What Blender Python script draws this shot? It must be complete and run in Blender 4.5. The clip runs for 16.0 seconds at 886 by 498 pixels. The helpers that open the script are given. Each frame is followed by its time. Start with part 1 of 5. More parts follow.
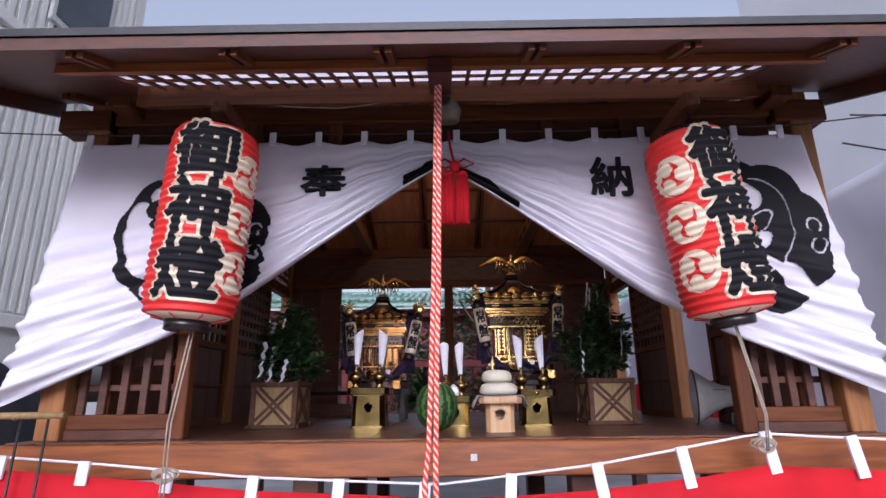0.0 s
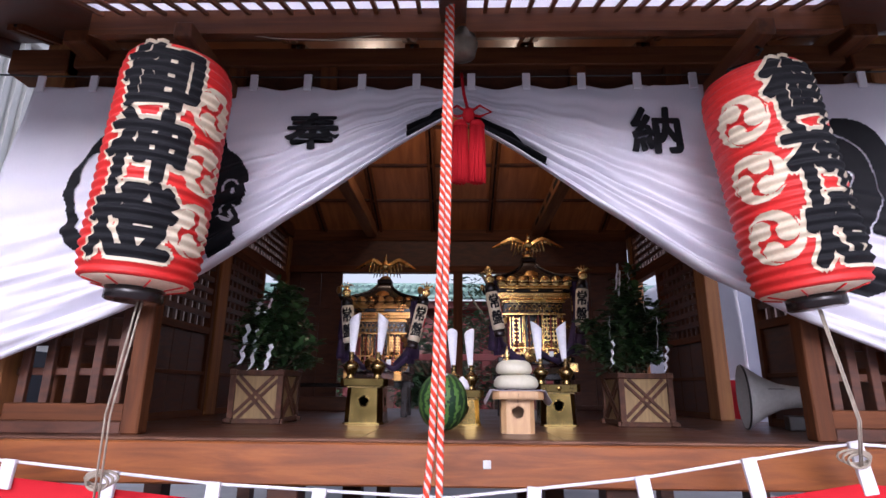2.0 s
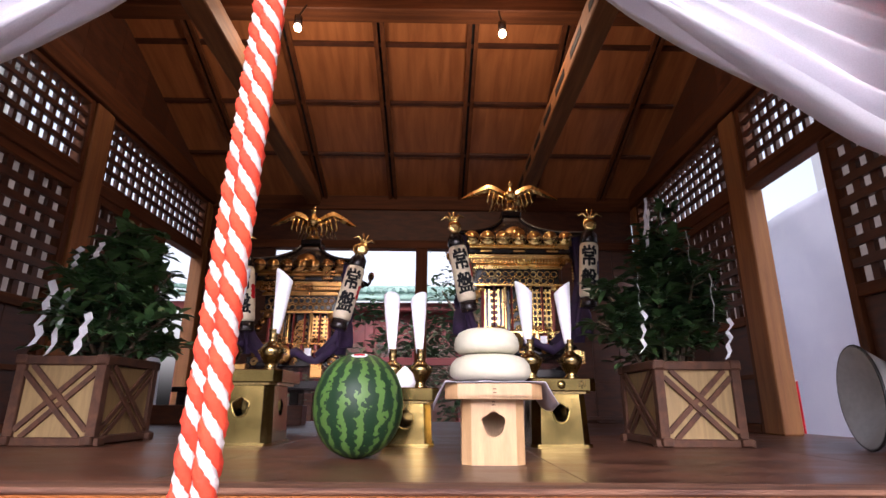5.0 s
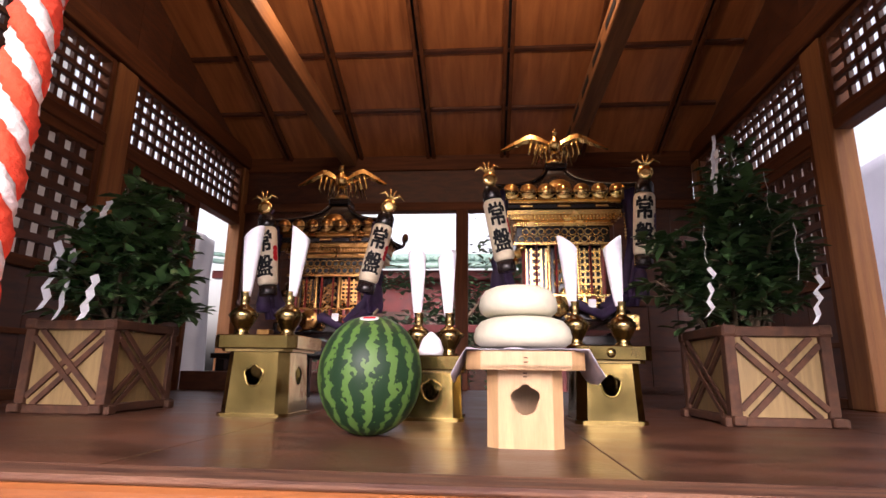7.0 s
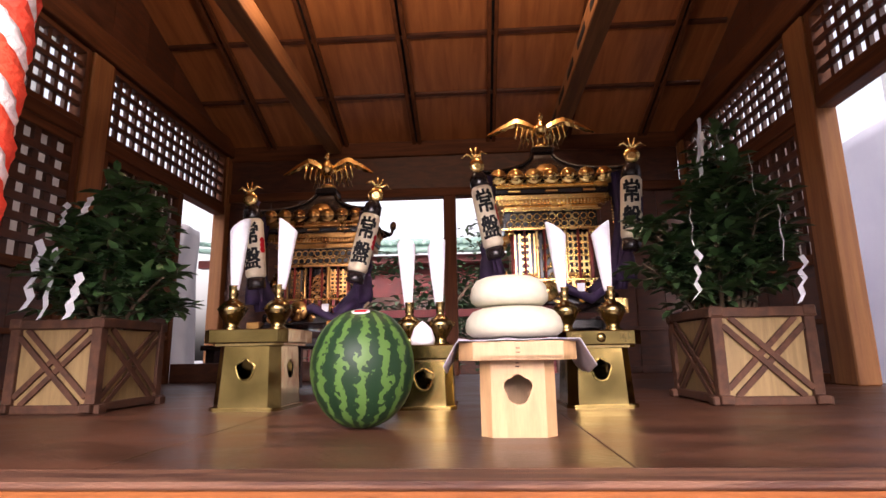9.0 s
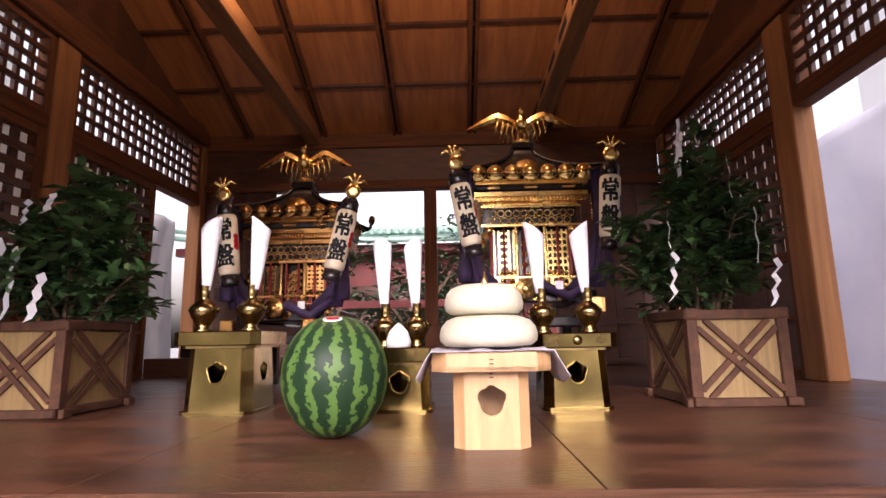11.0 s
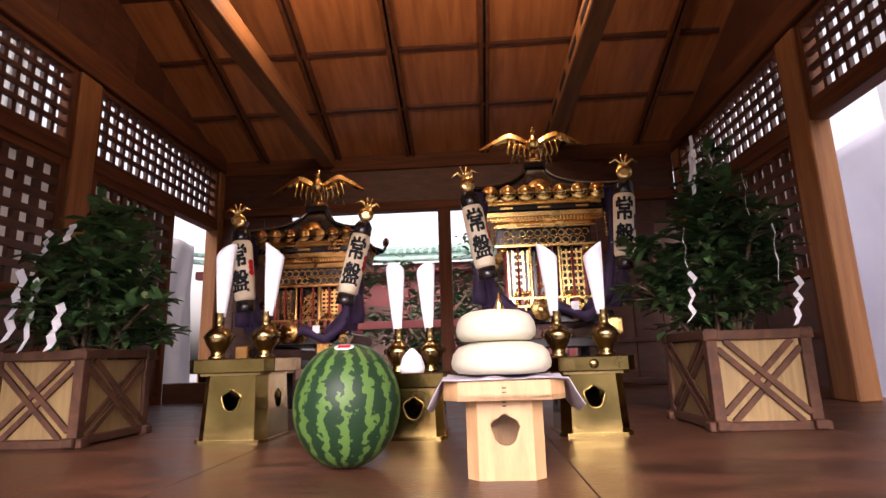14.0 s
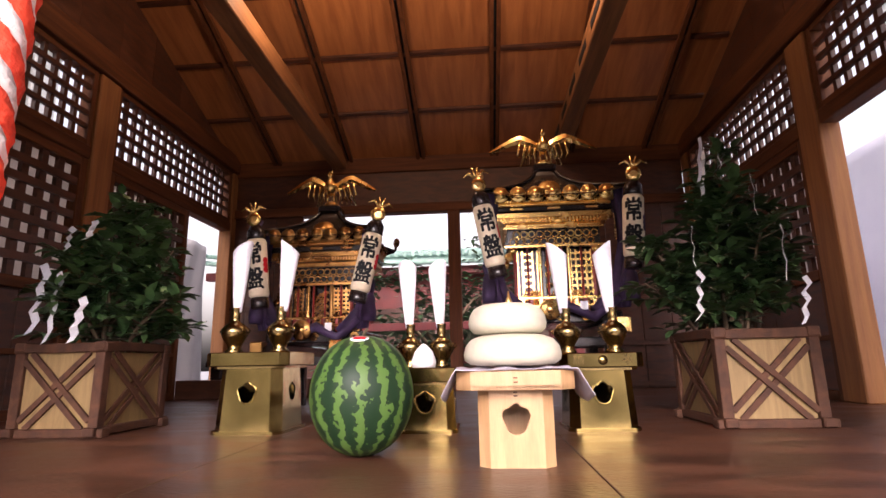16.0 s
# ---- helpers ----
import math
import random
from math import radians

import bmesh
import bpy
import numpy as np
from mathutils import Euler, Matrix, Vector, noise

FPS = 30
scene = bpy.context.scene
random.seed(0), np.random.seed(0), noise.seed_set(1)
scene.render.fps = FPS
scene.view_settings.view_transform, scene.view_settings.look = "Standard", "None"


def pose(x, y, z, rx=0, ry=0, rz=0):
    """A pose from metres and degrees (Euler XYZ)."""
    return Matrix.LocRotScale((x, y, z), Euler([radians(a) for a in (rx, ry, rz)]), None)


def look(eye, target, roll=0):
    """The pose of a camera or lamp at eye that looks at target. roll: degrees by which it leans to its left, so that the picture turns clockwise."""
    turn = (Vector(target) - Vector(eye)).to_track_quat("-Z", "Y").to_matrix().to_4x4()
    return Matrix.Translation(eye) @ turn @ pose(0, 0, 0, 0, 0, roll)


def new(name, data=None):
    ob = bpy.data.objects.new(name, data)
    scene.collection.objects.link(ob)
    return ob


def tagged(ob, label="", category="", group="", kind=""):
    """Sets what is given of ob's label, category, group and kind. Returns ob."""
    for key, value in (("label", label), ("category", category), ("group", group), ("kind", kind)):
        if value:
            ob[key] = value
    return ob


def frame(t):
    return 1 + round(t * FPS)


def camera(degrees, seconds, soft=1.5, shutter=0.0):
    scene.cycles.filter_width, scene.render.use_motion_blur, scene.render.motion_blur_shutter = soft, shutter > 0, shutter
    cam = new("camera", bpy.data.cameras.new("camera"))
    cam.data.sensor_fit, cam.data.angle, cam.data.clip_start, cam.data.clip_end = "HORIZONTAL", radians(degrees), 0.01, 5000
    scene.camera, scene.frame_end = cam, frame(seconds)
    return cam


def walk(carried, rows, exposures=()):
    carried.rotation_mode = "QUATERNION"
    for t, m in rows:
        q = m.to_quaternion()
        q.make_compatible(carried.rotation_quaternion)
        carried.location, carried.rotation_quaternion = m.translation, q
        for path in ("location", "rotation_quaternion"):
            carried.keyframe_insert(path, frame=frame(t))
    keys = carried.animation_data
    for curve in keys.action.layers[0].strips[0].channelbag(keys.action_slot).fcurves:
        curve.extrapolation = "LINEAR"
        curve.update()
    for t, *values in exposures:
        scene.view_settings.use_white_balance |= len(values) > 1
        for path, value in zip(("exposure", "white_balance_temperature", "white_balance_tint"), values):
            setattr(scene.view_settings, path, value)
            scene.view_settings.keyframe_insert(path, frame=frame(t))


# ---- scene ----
cam = camera(80.0, 16.0)

PATH = [
    (0, (0.022, -2.602, 0.203), (0.009, -0.673, 0.731), -0.7),
    (0.5, (0.108, -2.579, 0.201), (0.079, -0.647, 0.719), -0.7),
    (1, (0.124, -2.491, 0.199), (0.08, -0.558, 0.708), -0.6),
    (1.5, (0.037, -2.313, 0.21), (-0.003, -0.378, 0.716), -0.1),
    (2, (0.016, -2.13, 0.189), (-0.032, -0.198, 0.703), 0.5),
    (2.5, (0.036, -1.913, 0.177), (-0.007, 0.024, 0.673), 0.5),
    (3, (0.034, -1.701, 0.164), (-0.017, 0.233, 0.668), 0.5),
    (3.5, (-0.005, -1.521, 0.167), (0.009, 0.417, 0.659), 0.5),
    (4, (0.037, -1.33, 0.137), (0.124, 0.6, 0.656), 0.2),
    (6.3, (0.238, -0.712, 0.145), (0.114, 1.201, 0.715), 1.1),
    (6.5, (0.234, -0.734, 0.153), (0.093, 1.183, 0.704), 1.2),
    (7, (0.223, -0.722, 0.146), (0.061, 1.221, 0.593), 0.8),
    (7.5, (0.217, -0.729, 0.15), (0.072, 1.226, 0.547), 0.1),
    (8, (0.214, -0.727, 0.151), (0.074, 1.231, 0.529), -0.2),
    (8.5, (0.217, -0.726, 0.158), (0.088, 1.237, 0.521), -0.4),
    (9, (0.219, -0.722, 0.164), (0.102, 1.237, 0.55), -0.9),
    (11.5, (0.247, -0.697, 0.215), (0.202, 1.276, 0.541), -1.0),
    (12, (0.256, -0.687, 0.21), (0.212, 1.286, 0.532), -1.1),
    (12.5, (0.257, -0.684, 0.21), (0.196, 1.29, 0.526), -1.0),
    (13, (0.253, -0.689, 0.216), (0.172, 1.285, 0.523), -1.0),
    (13.5, (0.249, -0.693, 0.224), (0.154, 1.272, 0.585), -1.2),
    (14, (0.251, -0.702, 0.229), (0.138, 1.253, 0.633), -1.7),
    (14.5, (0.249, -0.707, 0.233), (0.123, 1.246, 0.647), -2.0),
    (15, (0.248, -0.703, 0.225), (0.109, 1.244, 0.657), -1.8),
    (15.5, (0.245, -0.719, 0.214), (0.101, 1.226, 0.656), -1.9),
    (16, (0.24, -0.731, 0.202), (0.098, 1.219, 0.623), -1.1),
]
walk(cam, [(t, look(e, g, r)) for t, e, g, r in PATH],
     [(0, -0.35, 5350, 25), (2, -0.2, 5350, 26), (3, 0.1, 5300, 24), (4, 0.3, 5350, 23), (6.5, 0.52, 6100, 28), (9, 0.62, 6150, 29), (16, 0.66, 6250, 30)])
# ---- world, sun, lights ----
world = bpy.data.worlds.new("sky")
scene.world = world
world.use_nodes = True
wn = world.node_tree.nodes
sky = wn.new("ShaderNodeTexSky")
sky.sky_type = "NISHITA"
sky.sun_disc = False
sky.sun_elevation = radians(20)
sky.sun_rotation = radians(181)
sky.dust_density = 7.0
sky.air_density = 2.0
haze = wn.new("ShaderNodeHueSaturation")
haze.inputs["Saturation"].default_value = 0.3
haze.inputs["Value"].default_value = 1.9
world.node_tree.links.new(sky.outputs[0], haze.inputs["Color"])
world.node_tree.links.new(haze.outputs[0], wn["Background"].inputs[0])
wn["Background"].inputs[1].default_value = 0.15

LAMP_W = 9.0

sun = new("sun", bpy.data.lights.new("sun", "SUN"))
sun.data.energy = 0.5
sun.data.angle = radians(60)
sun.data.color = (1.0, 0.96, 0.9)
sun.matrix_world = look((-0.3, -12, 5.2), (0, 1, 0))


# ---- materials ----
def mat(name, color, rough=0.6, metal=0.0, color2=None, scale=6.0, stretch=(1, 1, 1), bump=0.0, fine=60.0, spec=0.5,
        coat=0.0, vary=0.0, detail=6.0, contrast=(0.35, 0.65), rough_var=0.12):
    m = bpy.data.materials.new(name)
    m.use_nodes = True
    nt = m.node_tree
    n, l = nt.nodes, nt.links
    b = n["Principled BSDF"]
    b.inputs["Roughness"].default_value = rough
    b.inputs["Metallic"].default_value = metal
    b.inputs["Specular IOR Level"].default_value = spec
    b.inputs["Coat Weight"].default_value = coat
    b.inputs["Coat Roughness"].default_value = 0.15
    tc = n.new("ShaderNodeTexCoord")
    mp = n.new("ShaderNodeMapping")
    mp.inputs["Scale"].default_value = stretch
    l.new(tc.outputs["Object"], mp.inputs[0])
    no = n.new("ShaderNodeTexNoise")
    no.inputs["Scale"].default_value = scale
    no.inputs["Detail"].default_value = detail
    no.inputs["Distortion"].default_value = 0.6
    l.new(mp.outputs[0], no.inputs[0])
    fi = n.new("ShaderNodeTexNoise")
    fi.inputs["Scale"].default_value = fine
    fi.inputs["Detail"].default_value = 3
    l.new(mp.outputs[0], fi.inputs[0])
    c2 = color2 or tuple(c * 0.78 for c in color)
    ra = n.new("ShaderNodeValToRGB")
    ra.color_ramp.elements[0].position, ra.color_ramp.elements[1].position = contrast
    ra.color_ramp.elements[0].color = (*c2, 1)
    ra.color_ramp.elements[1].color = (*color, 1)
    l.new(no.outputs[0], ra.inputs[0])
    mx = n.new("ShaderNodeMix")
    mx.data_type, mx.blend_type = "RGBA", "MULTIPLY"
    mx.inputs[0].default_value = 0.35
    l.new(ra.outputs[0], mx.inputs[6])
    fr = n.new("ShaderNodeMapRange")
    fr.inputs[3].default_value, fr.inputs[4].default_value = 0.55, 1.35
    l.new(fi.outputs[0], fr.inputs[0])
    l.new(fr.outputs[0], mx.inputs[7])
    out = mx.outputs[2]
    if vary:
        oi = n.new("ShaderNodeObjectInfo")
        hs = n.new("ShaderNodeHueSaturation")
        vr = n.new("ShaderNodeMapRange")
        vr.inputs[3].default_value, vr.inputs[4].default_value = 1 - vary, 1 + vary
        l.new(oi.outputs["Random"], vr.inputs[0])
        l.new(vr.outputs[0], hs.inputs["Value"])
        l.new(out, hs.inputs["Color"])
        out = hs.outputs[0]
    l.new(out, b.inputs["Base Color"])
    rr = n.new("ShaderNodeMapRange")
    rr.inputs[3].default_value, rr.inputs[4].default_value = max(0.02, rough - rough_var), min(1, rough + rough_var)
    l.new(no.outputs[0], rr.inputs[0])
    l.new(rr.outputs[0], b.inputs["Roughness"])
    if bump:
        bu = n.new("ShaderNodeBump")
        bu.inputs["Strength"].default_value = bump
        bu.inputs["Distance"].default_value = 0.004
        l.new(fi.outputs[0], bu.inputs["Height"])
        l.new(bu.outputs[0], b.inputs["Normal"])
    return m


WOOD_X = mat("wood_along_x", (0.15, 0.052, 0.018), 0.58, spec=0.2, color2=(0.085, 0.029, 0.011), stretch=(0.6, 9, 9), scale=4, bump=0.25, vary=0.12)
WOOD_Y = mat("wood_along_y", (0.15, 0.052, 0.018), 0.58, spec=0.2, color2=(0.085, 0.029, 0.011), stretch=(9, 0.6, 9), scale=4, bump=0.25, vary=0.12)
WOOD_Z = mat("wood_along_z", (0.15, 0.052, 0.018), 0.58, spec=0.2, color2=(0.085, 0.029, 0.011), stretch=(9, 9, 0.6), scale=4, bump=0.25, vary=0.12)
PALE_Y = mat("pale_beam_wood", (0.27, 0.115, 0.04), 0.65, spec=0.25, color2=(0.17, 0.068, 0.024), stretch=(9, 0.6, 9), scale=4, bump=0.25, vary=0.1)
PALE_Z = mat("pale_post_wood", (0.34, 0.15, 0.05), 0.55, spec=0.25, color2=(0.24, 0.10, 0.036), stretch=(9, 9, 0.6), scale=4, bump=0.25, vary=0.1)
DARK_WOOD = mat("dark_wood", (0.105, 0.035, 0.015), 0.48, color2=(0.055, 0.019, 0.009), stretch=(2, 2, 8), scale=4, bump=0.2, vary=0.12)
PLY = mat("ceiling_board", (0.40, 0.150, 0.046), 0.38, color2=(0.27, 0.094, 0.030), stretch=(7, 0.7, 1), scale=3, bump=0.12, vary=0.12)
DECK = mat("deck_board", (0.112, 0.042, 0.021), 0.40, color2=(0.055, 0.022, 0.012), stretch=(1.0, 2.6, 1), scale=3.2, bump=0.45, vary=0.10, coat=0.05, rough_var=0.22, detail=10, contrast=(0.40, 0.60))
FASCIA = mat("fascia_wood", (0.31, 0.098, 0.020), 0.42, color2=(0.18, 0.052, 0.013), stretch=(0.7, 7, 7), scale=4, bump=0.2)
WORN = mat("worn_edge_wood", (0.19, 0.085, 0.045), 0.6, color2=(0.075, 0.026, 0.014), stretch=(1.2, 14, 14), scale=3, bump=0.5, contrast=(0.42, 0.58))
HINOKI = mat("pale_cypress", (0.54, 0.34, 0.165), 0.42, color2=(0.45, 0.265, 0.12), stretch=(6, 6, 0.7), scale=6, bump=0.08)
CREAM = mat("pale_board", (0.31, 0.205, 0.08), 0.55, color2=(0.22, 0.142, 0.054), stretch=(8, 8, 0.8), scale=5, bump=0.15, vary=0.06)
BARK = mat("planter_strip", (0.105, 0.046, 0.025), 0.65, spec=0.25, color2=(0.06, 0.027, 0.016), stretch=(4, 4, 4), scale=6, bump=0.3, vary=0.1)
GOLD = mat("gold", (1.0, 0.72, 0.27), 0.26, 1.0, color2=(0.80, 0.50, 0.16), scale=9, bump=0.12, fine=35, rough_var=0.08)
BRASS = mat("brass", (0.36, 0.26, 0.09), 0.14, 1.0, color2=(0.21, 0.15, 0.048), scale=6, bump=0.35, fine=9, rough_var=0.1)
GOLD_OLD = mat("old_gold", (0.54, 0.30, 0.095), 0.28, 1.0, color2=(0.30, 0.15, 0.048), scale=9, bump=0.12, fine=35, rough_var=0.08)
BRASS_DARK = mat("aged_brass", (0.42, 0.30, 0.12), 0.22, 1.0, color2=(0.28, 0.2, 0.08), scale=8, bump=0.04, rough_var=0.08)
LACQUER = mat("black_lacquer", (0.018, 0.012, 0.012), 0.22, color2=(0.01, 0.008, 0.008), scale=5)
PURPLE = mat("purple_cord", (0.045, 0.02, 0.075), 0.75, color2=(0.02, 0.01, 0.04), scale=20, bump=0.4, fine=150)
RED_LAC = mat("red_lacquer", (0.32, 0.03, 0.02), 0.3, color2=(0.2, 0.02, 0.015), scale=6)
WHITE = mat("white_cotton", (0.80, 0.79, 0.82), 0.85, color2=(0.72, 0.71, 0.76), scale=3, bump=0.25, fine=350, spec=0.2)
PAPER = mat("white_paper", (0.82, 0.82, 0.86), 0.7, color2=(0.76, 0.76, 0.82), scale=4, bump=0.05, spec=0.3)
MOCHI = mat("rice_cake", (0.56, 0.53, 0.41), 0.45, color2=(0.55, 0.52, 0.39), scale=5, bump=0.1)
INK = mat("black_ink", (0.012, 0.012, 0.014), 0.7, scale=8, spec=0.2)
RED = mat("red_cloth", (0.56, 0.014, 0.020), 0.75, color2=(0.44, 0.009, 0.015), scale=3, bump=0.2, fine=300, spec=0.2)
LRED = mat("lantern_red", (0.72, 0.03, 0.02), 0.5, color2=(0.60, 0.02, 0.015), scale=6, bump=0.15, fine=90)
LCREAM = mat("lantern_cream", (0.78, 0.68, 0.50), 0.55, color2=(0.68, 0.57, 0.40), scale=8, bump=0.15, fine=90)
ROPE_R = mat("rope_red", (0.82, 0.075, 0.02), 0.8, color2=(0.68, 0.05, 0.015), scale=25, bump=0.5, fine=220)
ROPE_W = mat("rope_white", (0.80, 0.72, 0.66), 0.8, scale=25, bump=0.5, fine=220)
LEAF = mat("sakaki_leaf", (0.095, 0.185, 0.06), 0.30, color2=(0.03, 0.075, 0.026), scale=14, bump=0.1, vary=0.2)
STEM = mat("twig", (0.10, 0.065, 0.035), 0.8, scale=20, bump=0.4)
GREY_METAL = mat("grey_paint", (0.60, 0.60, 0.58), 0.4, color2=(0.50, 0.50, 0.49), scale=7)
IRON = mat("iron", (0.06, 0.06, 0.06), 0.45, 0.7, scale=10)
GROUND = mat("grey_paving", (0.42, 0.415, 0.41), 0.85, color2=(0.33, 0.325, 0.32), scale=1.5, bump=0.5, fine=40)
SIDING = mat("pale_siding", (0.78, 0.77, 0.72), 0.6, color2=(0.70, 0.69, 0.64), scale=1.2, stretch=(1, 1, 0.2))
WHITE_WALL = mat("white_wall", (0.84, 0.84, 0.85), 0.7, color2=(0.78, 0.78, 0.79), scale=0.8)
GLASS_DARK = mat("window_glass", (0.05, 0.06, 0.07), 0.1, scale=2)
COPPER = mat("green_copper", (0.30, 0.46, 0.38), 0.6, color2=(0.22, 0.36, 0.30), scale=4, bump=0.2)
VERMILION = mat("faded_vermilion", (0.20, 0.03, 0.026), 0.6, color2=(0.13, 0.02, 0.018), scale=3)
GREY_FAB = mat("grey_paper", (0.50, 0.46, 0.52), 0.8, scale=8)
CORD = mat("hemp_cord", (0.40, 0.34, 0.26), 0.85, scale=30, bump=0.4, fine=200)
BANNER = mat("banner_cotton", (0.52, 0.49, 0.47), 0.85, color2=(0.44, 0.41, 0.40), scale=2.5, bump=0.2, fine=250, spec=0.15)
GREENERY = mat("far_foliage", (0.05, 0.11, 0.035), 0.6, color2=(0.02, 0.05, 0.018), scale=5)


def melon_mat():
    m = mat("melon_rind", (0.15, 0.30, 0.055), 0.42, spec=0.25)
    n, l = m.node_tree.nodes, m.node_tree.links
    b = n["Principled BSDF"]
    tc = n.new("ShaderNodeTexCoord")
    no = n.new("ShaderNodeTexNoise")
    no.inputs["Scale"].default_value, no.inputs["Detail"].default_value = 34, 3
    l.new(tc.outputs["Object"], no.inputs[0])
    sp = n.new("ShaderNodeSeparateXYZ")
    l.new(tc.outputs["Object"], sp.inputs[0])
    at = n.new("ShaderNodeMath")
    at.operation = "ARCTAN2"
    l.new(sp.outputs[1], at.inputs[0]), l.new(sp.outputs[0], at.inputs[1])
    k = n.new("ShaderNodeMath")
    k.operation = "MULTIPLY_ADD"
    k.inputs[1].default_value = 15.0
    wob = n.new("ShaderNodeMath")
    wob.operation = "MULTIPLY_ADD"
    wob.inputs[1].default_value, wob.inputs[2].default_value = 7.0, -3.5
    l.new(no.outputs[0], wob.inputs[0])
    l.new(at.outputs[0], k.inputs[0]), l.new(wob.outputs[0], k.inputs[2])
    s = n.new("ShaderNodeMath")
    s.operation = "SINE"
    l.new(k.outputs[0], s.inputs[0])
    fine = n.new("ShaderNodeTexNoise")
    fine.inputs["Scale"].default_value, fine.inputs["Detail"].default_value = 78, 4
    l.new(tc.outputs["Object"], fine.inputs[0])
    ad = n.new("ShaderNodeMath")
    ad.operation = "MULTIPLY_ADD"
    ad.inputs[1].default_value = 4.6
    l.new(fine.outputs[0], ad.inputs[0]), l.new(s.outputs[0], ad.inputs[2])
    ra = n.new("ShaderNodeValToRGB")
    e = ra.color_ramp.elements
    e[0].position, e[0].color = 0.50, (0.078, 0.155, 0.034, 1)
    e[1].position, e[1].color = 0.56, (0.012, 0.034, 0.014, 1)
    mr = n.new("ShaderNodeMapRange")
    mr.inputs[1].default_value, mr.inputs[2].default_value = 0.2, 3.6
    l.new(ad.outputs[0], mr.inputs[0]), l.new(mr.outputs[0], ra.inputs[0])
    l.new(ra.outputs[0], b.inputs["Base Color"])
    return m


MELON = melon_mat()


def sheet_mat(name="translucent_sheet", lo=(0.78, 0.76, 0.8, 1), hi=(0.9, 0.88, 0.9, 1)):
    m = bpy.data.materials.new(name)
    m.use_nodes = True
    n, l = m.node_tree.nodes, m.node_tree.links
    n.remove(n["Principled BSDF"])
    tr, df, mx = n.new("ShaderNodeBsdfTranslucent"), n.new("ShaderNodeBsdfDiffuse"), n.new("ShaderNodeMixShader")
    no = n.new("ShaderNodeTexNoise")
    no.inputs["Scale"].default_value = 4
    ra = n.new("ShaderNodeValToRGB")
    ra.color_ramp.elements[0].color, ra.color_ramp.elements[1].color = lo, hi
    l.new(no.outputs[0], ra.inputs[0])
    l.new(ra.outputs[0], tr.inputs[0]), l.new(ra.outputs[0], df.inputs[0])
    mx.inputs[0].default_value = 0.15
    l.new(tr.outputs[0], mx.inputs[1]), l.new(df.outputs[0], mx.inputs[2])
    l.new(mx.outputs[0], n["Material Output"].inputs[0])
    return m


SHEET = sheet_mat()
# darker grey-beige version of SHEET for the wall lattices
SHEET_DIM = sheet_mat("greyed_sheet", (0.58, 0.53, 0.49, 1), (0.72, 0.66, 0.62, 1))


def cloth_mat():
    m = mat("curtain_cotton", (0.86, 0.85, 0.90), 0.85, color2=(0.80, 0.79, 0.86), scale=3, bump=0.2, fine=350, spec=0.15)
    n, l = m.node_tree.nodes, m.node_tree.links
    tr, mx = n.new("ShaderNodeBsdfTranslucent"), n.new("ShaderNodeMixShader")
    tr.inputs[0].default_value = (0.80, 0.79, 0.84, 1)
    mx.inputs[0].default_value = 0.22
    l.new(n["Principled BSDF"].outputs[0], mx.inputs[1]), l.new(tr.outputs[0], mx.inputs[2])
    l.new(mx.outputs[0], n["Material Output"].inputs[0])
    return m


CLOTH = cloth_mat()


def bulb_mat():
    m = bpy.data.materials.new("lit_bulb")
    m.use_nodes = True
    b = m.node_tree.nodes["Principled BSDF"]
    b.inputs["Emission Color"].default_value = (1.0, 0.78, 0.45, 1)
    b.inputs["Emission Strength"].default_value = 60
    return m


BULB = bulb_mat()


# ---- mesh helpers ----
def add_box(bm, x0, x1, y0, y1, z0, z1, m=None):
    v = [bm.verts.new((x, y, z)) for z in (z0, z1) for x, y in ((x0, y0), (x1, y0), (x1, y1), (x0, y1))]
    if m is not None:
        for w in v:
            w.co = m @ w.co
    for f in ((3, 2, 1, 0), (4, 5, 6, 7), (0, 1, 5, 4), (1, 2, 6, 5), (2, 3, 7, 6), (3, 0, 4, 7)):
        bm.faces.new([v[i] for i in f])
    return v


def box(x0, x1, y0, y1, z0, z1, bevel=0.004, m=None):
    bm = bmesh.new()
    add_box(bm, x0, x1, y0, y1, z0, z1, m)
    if bevel:
        bmesh.ops.bevel(bm, geom=bm.edges[:], offset=bevel, segments=1, affect="EDGES")
    return bm


def add_lathe(bm, profile, n=24, c=(0, 0, 0), m=None, smooth=True):
    rings = []
    for r, z in profile:
        ring = []
        for i in range(n):
            a = 2 * math.pi * i / n
            p = Vector((c[0] + max(r, 1e-4) * math.cos(a), c[1] + max(r, 1e-4) * math.sin(a), c[2] + z))
            ring.append(bm.verts.new(m @ p if m is not None else p))
        rings.append(ring)
    for a, b in zip(rings, rings[1:]):
        for i in range(n):
            f = bm.faces.new((a[i], a[(i + 1) % n], b[(i + 1) % n], b[i]))
            f.smooth = smooth
    bm.faces.new(rings[0][::-1])
    bm.faces.new(rings[-1])


def lathe(profile, n=24, c=(0, 0, 0), m=None):
    bm = bmesh.new()
    add_lathe(bm, profile, n, c, m)
    return bm


